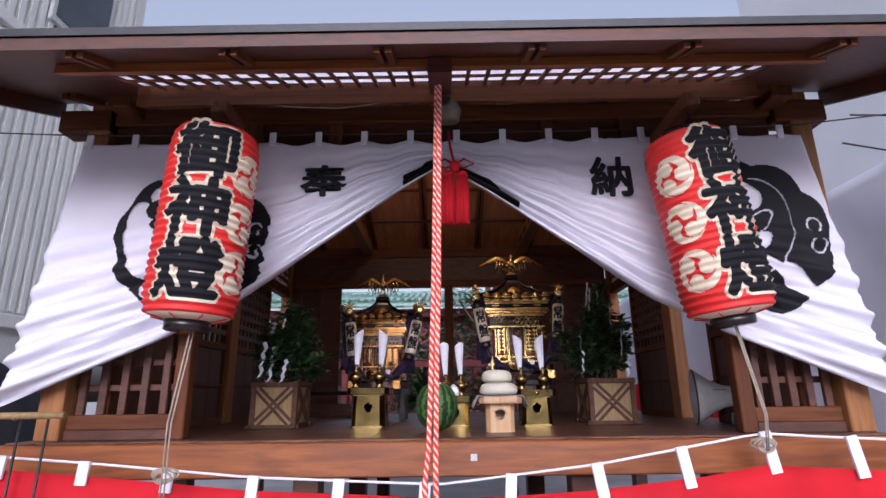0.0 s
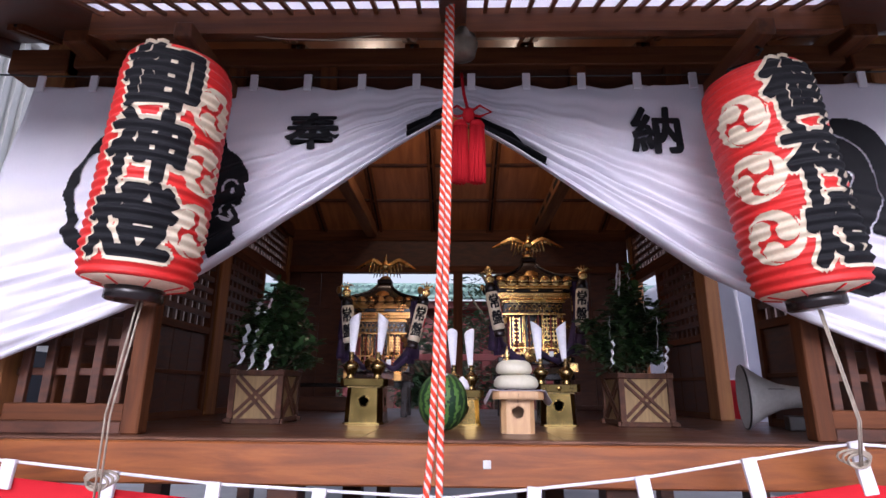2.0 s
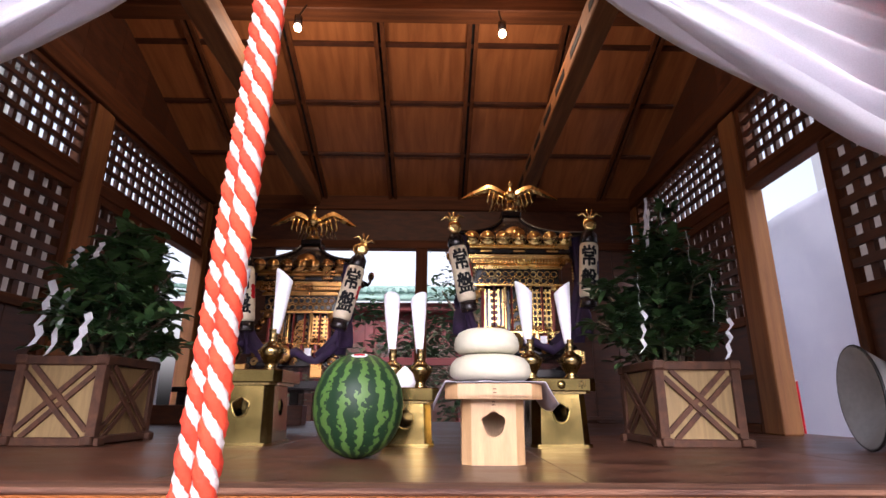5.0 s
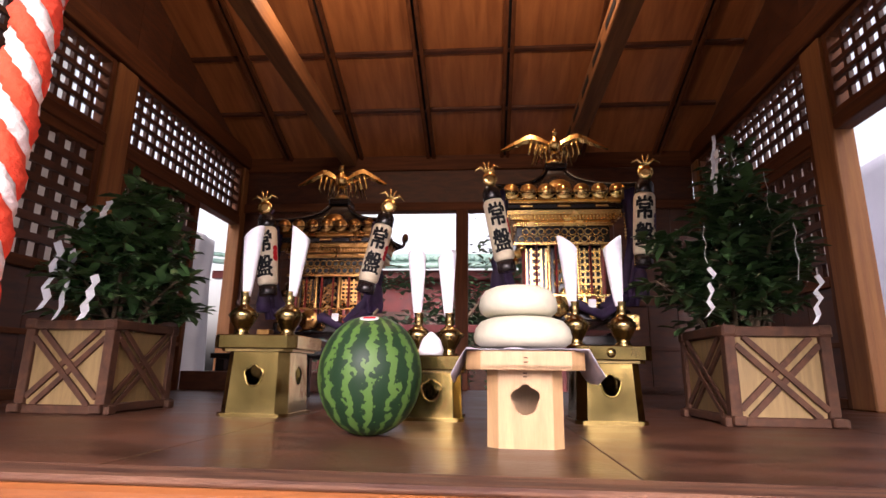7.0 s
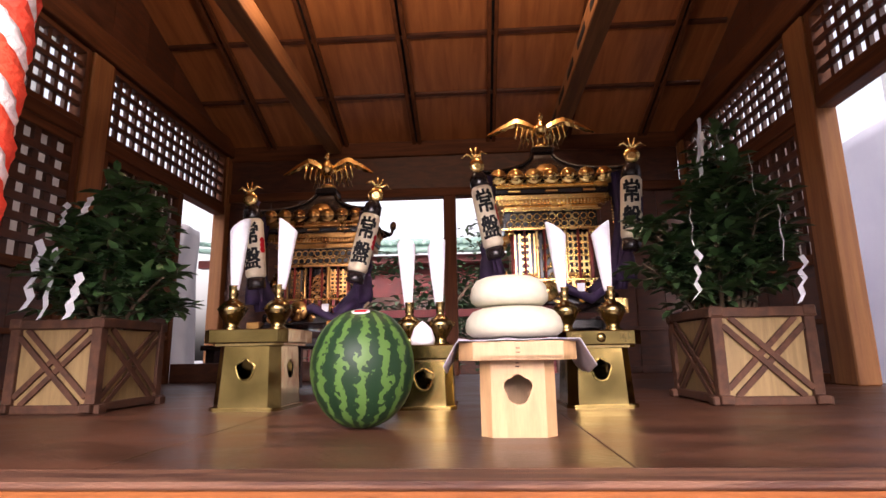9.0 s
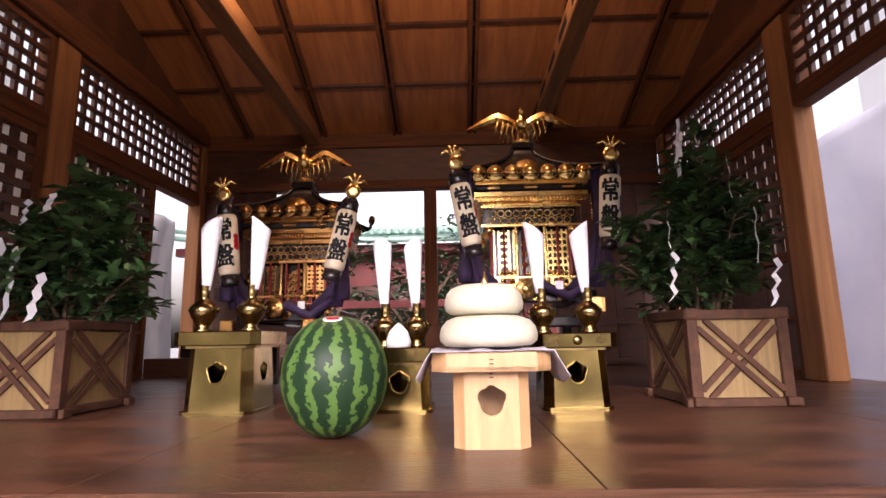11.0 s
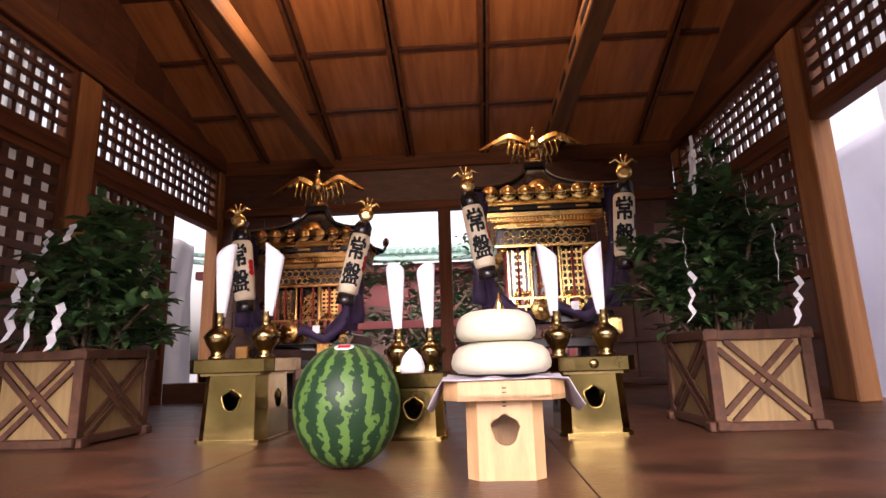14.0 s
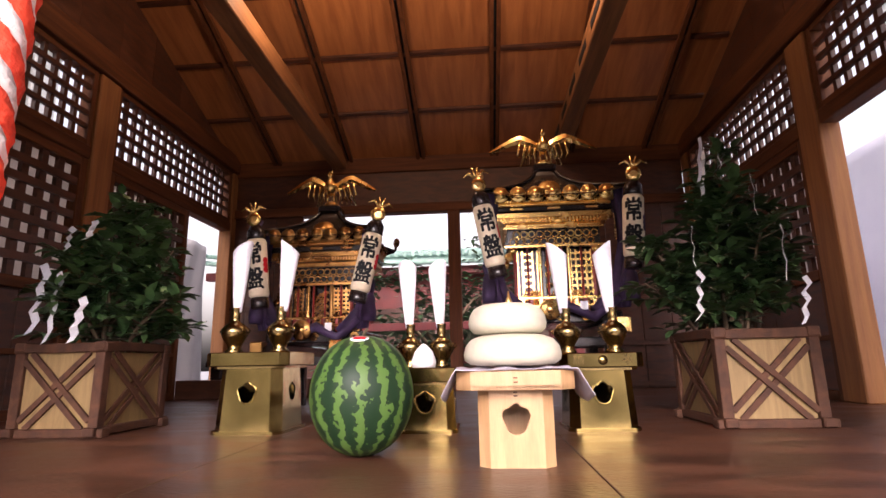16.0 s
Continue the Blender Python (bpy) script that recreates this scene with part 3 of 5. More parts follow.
def crest(s, cx, cz):
    """A scalloped ring with knotted straps and curled tips."""
    R = 0.415

    def oval(px, pz, ox, oz, ra, rb, deg=0):
        c, k = math.cos(math.radians(deg)), math.sin(math.radians(deg))
        dx, dz = px - ox, pz - oz
        return math.hypot((dx * c + dz * k) / ra, (dz * c - dx * k) / rb)

    def inside(x, z):
        px, pz = (x - cx) * s / R, (z - cz) / R
        a, r = math.atan2(pz, px), math.hypot(px, pz)
        edge = 0.93 + (0.10 * abs(math.sin(4.2 * a + 0.5)) if px > 0.05 else 0.03 * math.sin(9 * a))
        if r > edge:
            return False
        holes = (oval(px, pz, -0.58, 0.0, 0.24, 0.50, 8) < 1 or oval(px, pz, -0.15, 0.52, 0.40, 0.22, -12) < 1
                 or oval(px, pz, -0.25, -0.55, 0.30, 0.16, 30) < 1 or oval(px, pz, 0.50, -0.62, 0.30, 0.12, -52) < 1
                 or oval(px, pz, 0.10, -0.12, 0.20, 0.10, 35) < 1 or oval(px, pz, 0.24, -0.40, 0.22, 0.05, -50) < 1)
        knob = oval(px, pz, -0.42, 0.40, 0.17, 0.13, 20) < 1 or oval(px, pz, -0.20, 0.24, 0.34, 0.12, 6) < 1
        lines = (abs(oval(px, pz, 0.10, 0.12, 0.46, 0.62, -10) - 1) < 0.02 and px > 0.1 or abs(oval(px, pz, 0.14, 0.14, 0.24, 0.10, 40) - 1) < 0.08
                 or abs(oval(px, pz, 0.82, 0.10, 0.08, 0.10) - 1) < 0.14 and a > 0.02 or abs(oval(px, pz, 0.82, -0.16, 0.08, 0.10) - 1) < 0.14 and a < -0.10)
        return (not holes or knob) and not lines
    return cloth_shape(inside, cx - 0.46, cx + 0.46, cz - 0.46, cz + 0.46, 0.006)


part("crest", crest(1, -1.31, 0.99), INK, curtain, "large black crest printed on the cloth")
part("crest", crest(1, 1.575, 0.975), INK, curtain, "large black crest printed on the cloth")


def band(s, a0, a1):
    def fn(u, v):
        x = s * (a0 + (a1 - a0) * u)
        z = hem(x) + 0.012 + (0.055) * v
        return on_cloth(x, z, 0.010)
    return grid(fn, 70, 24)


part("band", band(-1, 0.03, 0.20), INK, curtain, "black printed band along the gathered hem")
part("band", band(1, 0.08, 0.40), INK, curtain, "black printed band along the gathered hem")
for ch, x, z in (("奉", -0.625, 1.285), ("納", 0.905, 1.285)):
    me = text_mesh("character", ch, 0.24, 0.001, INK, lambda p, x=x, z=z: Vector(on_cloth(p.x + x, p.z + z, 0.008 - p.y)), (1.05, 0.80) if x < 0 else (0.98, 0.98), 0.0075)
    part("character", me, None, curtain, "black brushed character")
tagged(new("curtain_wire", mesh_of("curtain_wire", tube([(-3.4, 0.0, 1.66), (-1.93, 0.0, 1.585), (-1, 0.0, 1.574), (0, 0.0, 1.568), (1, 0.0, 1.574), (1.93, 0.0, 1.585), (3.4, 0.0, 1.75)], 0.004, 6), IRON)),
              "thin dark wire that carries the white curtain", "wire")
CABLE = ((-0.96, -0.25, 1.629), (-0.73, -0.25, 1.593), (-0.50, -0.25, 1.583), (-0.25, -0.25, 1.613), (0.01, -0.25, 1.675), (0.12, -0.25, 1.664), (0.29, -0.25, 1.645), (0.46, -0.25, 1.645), (0.63, -0.25, 1.661), (0.80, -0.25, 1.687))
tagged(new("power_cable", mesh_of("power_cable", tube(CABLE, 0.0028, 6), CORD)), "thin pale cable sagging past the shrine bell", "cable")


# ---- paper lanterns ----
LR, LZ0, LZ1 = 0.188, 0.530, 1.36


def lan_r(z):
    t = (z - LZ0) / (LZ1 - LZ0)
    e = min(t, 1 - t)
    return LR * (0.90 + 0.10 * min(1.0, max(0.0, e) / 0.10) ** 0.6) + 0.005 * math.sin(2 * math.pi * 25 * t)


def on_lantern(turn, lift):
    def f(p):
        a = math.radians(turn) + p.x / LR
        r = lan_r(p.z) + lift
        return Vector((r * math.sin(a), -r * math.cos(a), p.z))
    return f


def lantern_shape(inside, w, z0, z1, turn, lift, step=0.006):
    bm = bmesh.new()
    nx, nz = int(2 * w / step), int((z1 - z0) / step)
    put, vs = on_lantern(turn, lift), {}
    for i in range(nx):
        for j in range(nz):
            if inside(-w + (i + 0.5) * step, z0 + (j + 0.5) * step):
                q = []
                for a, b in ((i, j), (i + 1, j), (i + 1, j + 1), (i, j + 1)):
                    if (a, b) not in vs:
                        vs[a, b] = bm.verts.new(put(Vector((-w + a * step, 0, z0 + b * step))))
                    q.append(vs[a, b])
                bm.faces.new(q).smooth = True
    return bm


def raster_text(ch, size, turn, zc, grow, lift, material, squash):
    """A character laid on the lantern's ribs: the flat letter is cut into small cells that follow the round paper."""
    cu = bpy.data.curves.new("letter", "FONT")
    cu.body, cu.size, cu.align_x, cu.align_y, cu.resolution_u = ch, size, "CENTER", "CENTER", 3
    ob = bpy.data.objects.new("letter", cu)
    scene.collection.objects.link(ob)
    me = bpy.data.meshes.new_from_object(ob.evaluated_get(bpy.context.evaluated_depsgraph_get()))
    bpy.data.objects.remove(ob)
    bpy.data.curves.remove(cu)
    bm = bmesh.new()
    bm.from_mesh(me)
    bpy.data.meshes.remove(me)
    for k in range(1, 64):
        c = (-1 + 2 * k / 64) * size * 0.62
        for co, no in (((c, 0, 0), (1, 0, 0)), ((0, c, 0), (0, 1, 0))):
            if no[0] and k % 4:
                continue
            bmesh.ops.bisect_plane(bm, geom=bm.verts[:] + bm.edges[:] + bm.faces[:], plane_co=co, plane_no=no)
    base = bpy.data.meshes.new("letter")
    bm.to_mesh(base)
    bm.clear()
    n = 12
    for i in range(n):
        sh = base.copy()
        a, put = 2 * math.pi * i / n, on_lantern(turn, lift + 0.00012 * i)
        for v in sh.vertices:
            v.co = put(Vector((v.co.x * squash[0] + grow * math.cos(a), 0, zc + v.co.y * squash[1] + grow * math.sin(a))))
        bm.from_mesh(sh)
        bpy.data.meshes.remove(sh)
    bpy.data.meshes.remove(base)
    return bm


def tomoe(zc, turn, th):
    """Three cream commas whirling in a thin cream ring."""
    R = 0.094

    def inside(x, z):
        dx, dz = x, z - zc
        r = math.hypot(dx, dz) / R
        if r > 1:
            return False
        a = math.atan2(dz, dx) + th
        for k in range(3):
            h = 2.0944 * k
            hx, hz = 0.50 * math.cos(h - th), 0.50 * math.sin(h - th)
            if math.hypot(dx / R - hx, dz / R - hz) < 0.36:
                return True
            d = (a - h) % (2 * math.pi)
            if d < 2.5:
                top = 0.86 + 0.14 * min(1.0, d / 0.8)
                if top - 0.66 * (1 - d / 2.5) < r < top:
                    return True
        return False
    return lantern_shape(inside, R + 0.006, zc - R - 0.006, zc + R + 0.006, turn, 0.0035, 0.0035)


def paper_lantern(x, y, lean, text_turn, crest_turn, label):
    t = thing("paper_lantern", label, "lantern", (x, y, 0), 0, "large lanterns beside the curtain")
    t.matrix_basis = pose(x, y, 0) @ Matrix.Translation((0, 0, LZ1)) @ pose(0, 0, 0, 0, lean, 0) @ Matrix.Translation((0, 0, -LZ1))
    prof = [(lan_r(LZ0 + (LZ1 - LZ0) * i / 216), LZ0 + (LZ1 - LZ0) * i / 216) for i in range(217)]
    part("shade", lathe(prof, 56), LRED, t, "ribbed red paper shade")
    part("bottom_paper", lathe([(0.10, LZ0 - 0.02), (LR * 0.86, LZ0 - 0.004), (LR * 0.885, LZ0 + 0.002)], 40), LCREAM, t, "cream paper underside with red spokes")
    for i in range(8):
        a = 2 * math.pi * i / 8
        part("spoke", tube([(0.1 * math.cos(a), 0.1 * math.sin(a), LZ0 - 0.022), (LR * 0.86 * math.cos(a), LR * 0.86 * math.sin(a), LZ0 - 0.007)], 0.003, 5), LRED, t)
    part("bottom_ring", lathe([(0.085, LZ0 - 0.065), (0.092, LZ0 - 0.06), (0.092, LZ0 - 0.02), (0.085, LZ0 - 0.016)], 32), LACQUER, t, "black lacquered bottom ring")
    part("top_ring", lathe([(0.10, LZ1 - 0.004), (0.105, LZ1), (0.105, LZ1 + 0.022), (0.09, LZ1 + 0.026)], 32), LACQUER, t, "black lacquered top ring")
    part("hanger", tube([(0.1, 0, LZ1 + 0.02), (0.07, 0, LZ1 + 0.07), (0, 0, LZ1 + 0.085), (-0.07, 0, LZ1 + 0.07), (-0.1, 0, LZ1 + 0.02)], 0.005, 6), LACQUER, t)
    for ch, zc in (("御", 1.205), ("神", 0.945), ("燈", 0.685)):
        part("character_edge", raster_text(ch, 0.285, text_turn, zc, 0.025, 0.002, LCREAM, (0.95, 0.92)), LCREAM, t, "cream outline of a character")
        part("character", raster_text(ch, 0.285, text_turn, zc, 0.0115, 0.0042, INK, (0.95, 0.92)), INK, t, "black character")
    for k, zc in enumerate((1.15, 0.93, 0.71)):
        part("crest", tomoe(zc, crest_turn, 0.9 * k), LCREAM, t, "cream three-comma crest")
    return t


paper_lantern(-1.03, -0.38, 3.0, 15, 76, "tall red paper lantern with black characters, hung at the front")
paper_lantern(1.17, -0.27, -7.0, 16, -54, "tall red paper lantern with black characters, tilted at the front")

# cords below the lanterns
for pts, lab in (([(-1.06, -0.38, 0.47), (-1.12, -0.36, 0.1), (-1.13, -0.33, -0.25)], "thin hemp cord that ties the lantern down"),
                 ([(1.28, -0.27, 0.47), (1.36, -0.25, 0.1), (1.36, -0.22, -0.05)], "thin hemp cord that ties the lantern down")):
    c = thing("tie_cord", lab, "cord")
    part("cord", tube(pts, 0.0035, 6), CORD, c)
    part("cord", tube([Vector(p) + Vector((0.012, 0.006, 0)) for p in pts], 0.0035, 6), CORD, c)
    e = Vector(pts[-1]) + Vector((0, 0, 0.14 if pts[0][0] < 0 else 0.02))
    for k in range(3):
        loop = [e + Vector((0.035 * math.cos(a) * (1 + 0.3 * k), 0.01 * k, 0.022 * math.sin(a) + 0.006 * k)) for a in [2 * math.pi * i / 12 for i in range(13)]]
        part("loop", tube(loop, 0.0045, 6), CORD, c)

# ---- bell, rope, tassel ----
BRONZE = mat("old_bronze", (0.20, 0.18, 0.13), 0.5, 0.6, color2=(0.13, 0.115, 0.085), scale=9, bump=0.3)
bell = thing("shrine_bell", "old round bronze shrine bell hung over the front opening", "bell", (0.04, -0.24, 1.50))
part("body", lathe([(0.03, 0.0), (0.055, 0.012), (0.062, 0.05), (0.066, 0.058), (0.066, 0.068), (0.062, 0.075), (0.052, 0.115), (0.02, 0.13), (0.018, 0.15)], 28), BRONZE, bell)
part("hanger", tube([(0, 0, 0.145), (0, 0, 0.20)], 0.012, 10), RED, bell)


def twisted_rope(pts, r, label):
    """Four strands, two red and two white, laid round a hanging line."""
    t = thing("bell_rope", label, "rope")
    n = 330
    P = [Vector(p) for p in pts]
    seg = [(b - a).length for a, b in zip(P, P[1:])]
    L = sum(seg)

    def at(u):
        d = u * L
        for a, b, q in zip(P, P[1:], seg):
            if d <= q:
                return a + (b - a) * d / q
            d -= q
        return P[-1]
    for k in range(4):
        path = []
        for i in range(n):
            u = i / (n - 1)
            a = 2 * math.pi * (u * L / 0.062 + k / 4)
            path.append(at(u) + Vector((math.cos(a), math.sin(a), 0)) * r * 0.55)
        part("strand", tube(path, r * (0.66 if k % 2 else 0.52), 7), ROPE_R if k % 2 else ROPE_W, t, "red strand" if k % 2 else "white strand")
    return t


RX, RY = -0.012, -0.488
twisted_rope([(0.03, -0.26, 1.64), (0.01, -0.34, 1.655), (RX + 0.012, RY, 1.60), (RX, RY, 0.65), (RX - 0.012, RY, 0.25), (RX - 0.018, RY, -0.1), (RX + 0.0, RY, -0.62)], 0.0105, "thick twisted red and white bell rope")
twisted_rope([(RX + 0.0, RY + 0.022, 1.60), (RX - 0.020, RY + 0.022, 0.65), (RX - 0.034, RY + 0.022, 0.25), (RX - 0.044, RY + 0.022, 0.0), (RX - 0.058, RY + 0.02, -0.12), (RX - 0.06, RY + 0.02, -0.60)], 0.0105, "second strand of the red and white bell rope")

tas = thing("red_tassel", "bright red silk tassel with bow knotted at the curtain's gather", "tassel", (0.07, -0.055, 0))
part("cord", tube([(-0.03, 0, 1.55), (-0.02, 0, 1.45), (0, 0, 1.36)], 0.007, 8), RED, tas)
for s in (-1, 1):
    part("bow", tube([(0, 0, 1.355), (s * 0.05, -0.01, 1.385), (s * 0.10, 0, 1.36), (s * 0.05, -0.005, 1.335), (0, 0, 1.35)], 0.006, 7), RED, tas)
part("knot", lathe([(0.01, 1.31), (0.024, 1.325), (0.028, 1.35), (0.02, 1.372), (0.008, 1.38)], 14), RED, tas)
for x in (-0.036, 0.036):
    part("head", lathe([(0.030, 1.285), (0.034, 1.295), (0.026, 1.312), (0.01, 1.318)], 14, (x, 0, 0)), RED, tas)
    bm = bmesh.new()
    for i in range(60):
        a, q = 2 * math.pi * i * 0.618, math.sqrt((i + 0.5) / 60)
        x1, y1 = x + 0.029 * q * math.cos(a), 0.026 * q * math.sin(a)
        x2, y2 = x + 0.033 * q * math.cos(a), 0.03 * q * math.sin(a)
        add_tube(bm, [(x1, y1, 1.29), (x2, y2, 1.15), (x2, y2, 1.035 + 0.008 * math.sin(i * 5))], 0.0048, 5)
    part("fringe", bm, RED, tas)

# ---- red and white skirt curtain ----
ROPE_PTS = ((-3.3, 0.06), (-1.56, -0.07), (-0.84, -0.135), (-0.02, -0.172), (0.66, -0.099), (1.376, 0.02), (1.6, 0.005), (1.95, -0.012), (3.3, 0.0))


def skirt_rope(x):
    for (a, za), (b, zb) in zip(ROPE_PTS, ROPE_PTS[1:]):
        if x <= b:
            return za + (zb - za) * (x - a) / (b - a)
    return ROPE_PTS[-1][1]


def cloth_drop(x):
    """How far the cloth's top hangs below the rope."""
    return 0.052 + 0.075 * min(1.0, max(0.0, (x + 0.2) / 1.3))


def skirt_y(x, z):
    return -0.16 + 0.018 * math.sin(x * 9 + 1.5 * math.sin(x * 3)) * min(1, (skirt_rope(x) - z) * 4) - 0.03 * (skirt_rope(x) - z)


def skirt(u, v):
    x = -3.2 + 6.4 * u
    z = skirt_rope(x) - cloth_drop(x) + (GZ + 0.05 - skirt_rope(x)) * v
    return (x, skirt_y(x, z), z)


sk = thing("red_skirt_curtain", "bright red cotton curtain hung below the deck on a white rope", "curtain")
part("cloth", thicken(grid(skirt, 130, 10), 0.003), RED, sk)
part("rope", tube([(-3.2 + 0.1 * i, -0.16, skirt_rope(-3.2 + 0.1 * i)) for i in range(65)], 0.0055, 8), WHITE, sk, "white cotton rope")
for i in range(18):
    x = -3.018 + 0.367 * i
    z, d = skirt_rope(x), cloth_drop(x) + 0.035
    part("tab", box(-0.024, 0.024, -0.010, 0.005, -d, 0.010, 0.002, pose(x, -0.175, z, 0, -9 if x > 0.4 else 4, 0)), WHITE, sk, "white loop tab")


pole = thing("bamboo_pole", "pale bamboo pole resting on thin iron stakes before the deck", "pole", (-1.64, -0.22, 0))
part("cane", tube([(-1.2, 0, 0.125), (-0.6, 0, 0.13), (0, 0, 0.132)], [0.017, 0.016, 0.015], 10), CREAM, pole)
for x in (-1.1, -0.85, -0.5, -0.22):
    part("node_ring", tube([(x, 0, 0.129), (x + 0.008, 0, 0.129)], 0.0185, 10), CREAM, pole)
for x in (-0.19, -0.07):
    part("stake", tube([(x, 0, 0.14), (x - 0.03, 0.005, GZ)], 0.006, 6), IRON, pole)


# ---- horn loudspeaker ----
horn = thing("horn_loudspeaker", "grey metal horn loudspeaker lying on the deck", "loudspeaker")
horn.matrix_basis = pose(1.535, 0.80, 0.166, 0, 0, -17) @ pose(0, 0, 0, 0, 90, 0) @ Matrix.Scale(0.92, 4)
part("bell", lathe([(0.02, 0.10), (0.17, -0.001), (0.176, -0.002), (0.176, 0.01), (0.15, 0.045), (0.105, 0.11), (0.072, 0.18), (0.058, 0.26), (0.054, 0.33)], 40), GREY_METAL, horn)
part("rim", tube([(0.176 * math.cos(2 * math.pi * i / 40), 0.176 * math.sin(2 * math.pi * i / 40), 0.003) for i in range(41)], 0.0055, 6), IRON, horn, "dark rubber rim")
part("driver", lathe([(0.05, 0.33), (0.062, 0.335), (0.062, 0.43), (0.05, 0.45)], 28), IRON, horn, "dark driver housing")
part("print_bar", box(-0.045, -0.041, -0.098, -0.094, 0.11, 0.19, 0, pose(0, 0, 0, 0, 0, 0)), IRON, horn)
part("bracket", box(0.10, 0.178, -0.05, 0.05, 0.20, 0.34, 0.004), IRON, horn)


# ---- offering table with rice cakes ----
def blossom(r, cx=0.0, cz=0.0, n=40):
    """An outline of a lobed opening, round below."""
    out = []
    lobes = ((0.0, 0.55, 0.42), (-0.44, 0.18, 0.50), (0.44, 0.18, 0.50), (0.0, -0.24, 0.76))
    for i in range(n):
        a = 2 * math.pi * i / n + math.pi / 2
        dx, dz, q = math.cos(a), math.sin(a), 0.3
        for lx, lz, lr in lobes:
            along = lx * dx + lz * dz
            disc = along * along - lx * lx - lz * lz + lr * lr
            if disc > 0:
                q = max(q, along + math.sqrt(disc))
        out.append((cx + r * q * dx, cz + r * q * dz))
    return out


def holed(w0, w1, h, hole, t, y):
    """An upright board, w0 wide below and w1 above, with an opening cut through."""
    bm = bmesh.new()
    n = len(hole)
    cx = sum(p[0] for p in hole) / n
    cz = sum(p[1] for p in hole) / n
    outer = []
    for x, z in hole:
        dx, dz = x - cx, z - cz
        k = 1e9
        for _ in range(1):
            if dz > 1e-9:
                k = min(k, (h - cz) / dz)
            if dz < -1e-9:
                k = min(k, -cz / dz)
            if abs(dx) > 1e-9:
                s = 1 if dx > 0 else -1
                g = (w1 - w0) / 2 / h
                den = s * dx - g * dz
                if den > 1e-9:
                    k = min(k, (w0 / 2 + g * cz - s * cx) / den)
        outer.append((cx + dx * k, cz + dz * k))
    # snap the nearest outline point to each corner
    for c in ((-w0 / 2, 0), (w0 / 2, 0), (w1 / 2, h), (-w1 / 2, h)):
        i = min(range(n), key=lambda j: math.hypot(outer[j][0] - c[0], outer[j][1] - c[1]))
        outer[i] = c
    rows = [[bm.verts.new((x, yy, z)) for x, z in ring] for yy in (y, y + t) for ring in (outer, hole)]
    for i in range(n):
        j = (i + 1) % n
        bm.faces.new((rows[0][i], rows[0][j], rows[1][j], rows[1][i]))
        bm.faces.new((rows[3][i], rows[3][j], rows[2][j], rows[2][i]))
        bm.faces.new((rows[1][i], rows[1][j], rows[3][j], rows[3][i]))
        bm.faces.new((rows[2][i], rows[2][j], rows[0][j], rows[0][i]))
    return bm


def cut_box(w, ch, z0, z1, top=1.0):
    """An upright block with cut corners; no front face."""
    h = w / 2
    out = [(-h + ch, -h), (h - ch, -h), (h, -h + ch), (h, h - ch), (h - ch, h), (-h + ch, h), (-h, h - ch), (-h, -h + ch)]
    return out


def pedestal(t, w, ch, h, material, ring=None, hole_r=0.033, hole_z=0.10, flare=1.0):
    o = cut_box(w, ch, 0, h)
    for i in range(8):
        (x0, y0), (x1, y1) = o[i], o[(i + 1) % 8]
        length, mid = math.hypot(x1 - x0, y1 - y0), ((x0 + x1) / 2, (y0 + y1) / 2)
        a = math.degrees(math.atan2(y1 - y0, x1 - x0))
        m = pose(mid[0], mid[1], 0, 0, 0, a)
        if i in (0, 2, 6):
            bm = holed(length, length, h, blossom(hole_r, 0, hole_z), 0.006, 0)
        else:
            bm = box(-length / 2, length / 2, 0, 0.006, 0, h, 0)
        bm.transform(m)
        if flare != 1.0:
            for v in bm.verts:
                k = 1 + (flare - 1) * (1 - v.co.z / h)
                v.co.x, v.co.y = v.co.x * k, v.co.y * k
        p = part("side_board", bm, material, t)
        if i == 0 and ring:
            pts = [(x, -w / 2 * (1 + (flare - 1) * (1 - z / h)) - 0.001, z) for x, z in blossom(hole_r * 1.06, 0, hole_z)]
            part("opening_rim", tube(pts + pts[:1], 0.0028, 6), ring, p)


sanbo = thing("offering_stand", "pale cypress offering stand with cut corners, near the deck edge", "offering stand", (0.300, 0.435, 0), -1)
pedestal(sanbo, 0.150, 0.022, 0.150, HINOKI, hole_r=0.030, hole_z=0.092)
o = cut_box(0.232, 0.030, 0, 0)
part("tray_floor", prism([(x, y) for x, y in o], 0.150, 0.157, Matrix(((1, 0, 0, 0), (0, 0, 1, 0), (0, 1, 0, 0), (0, 0, 0, 1))) @ Matrix.Identity(4)), HINOKI, sanbo)
for i in range(8):
    (x0, y0), (x1, y1) = o[i], o[(i + 1) % 8]
    length = math.hypot(x1 - x0, y1 - y0)
    bm = box(-length / 2, length / 2, 0, 0.006, 0.148, 0.185, 0.0012)
    bm.transform(pose((x0 + x1) / 2, (y0 + y1) / 2, 0, 0, 0, math.degrees(math.atan2(y1 - y0, x1 - x0))))
    part("tray_rim", bm, HINOKI, sanbo)
for z in (0.162, 0.170, 0.134, 0.141):
    part("stitch", box(-0.004, 0.004, -0.1185 if z > 0.15 else -0.0775, -0.1158 if z > 0.15 else -0.0745, z, z + 0.0022, 0), BARK, sanbo)


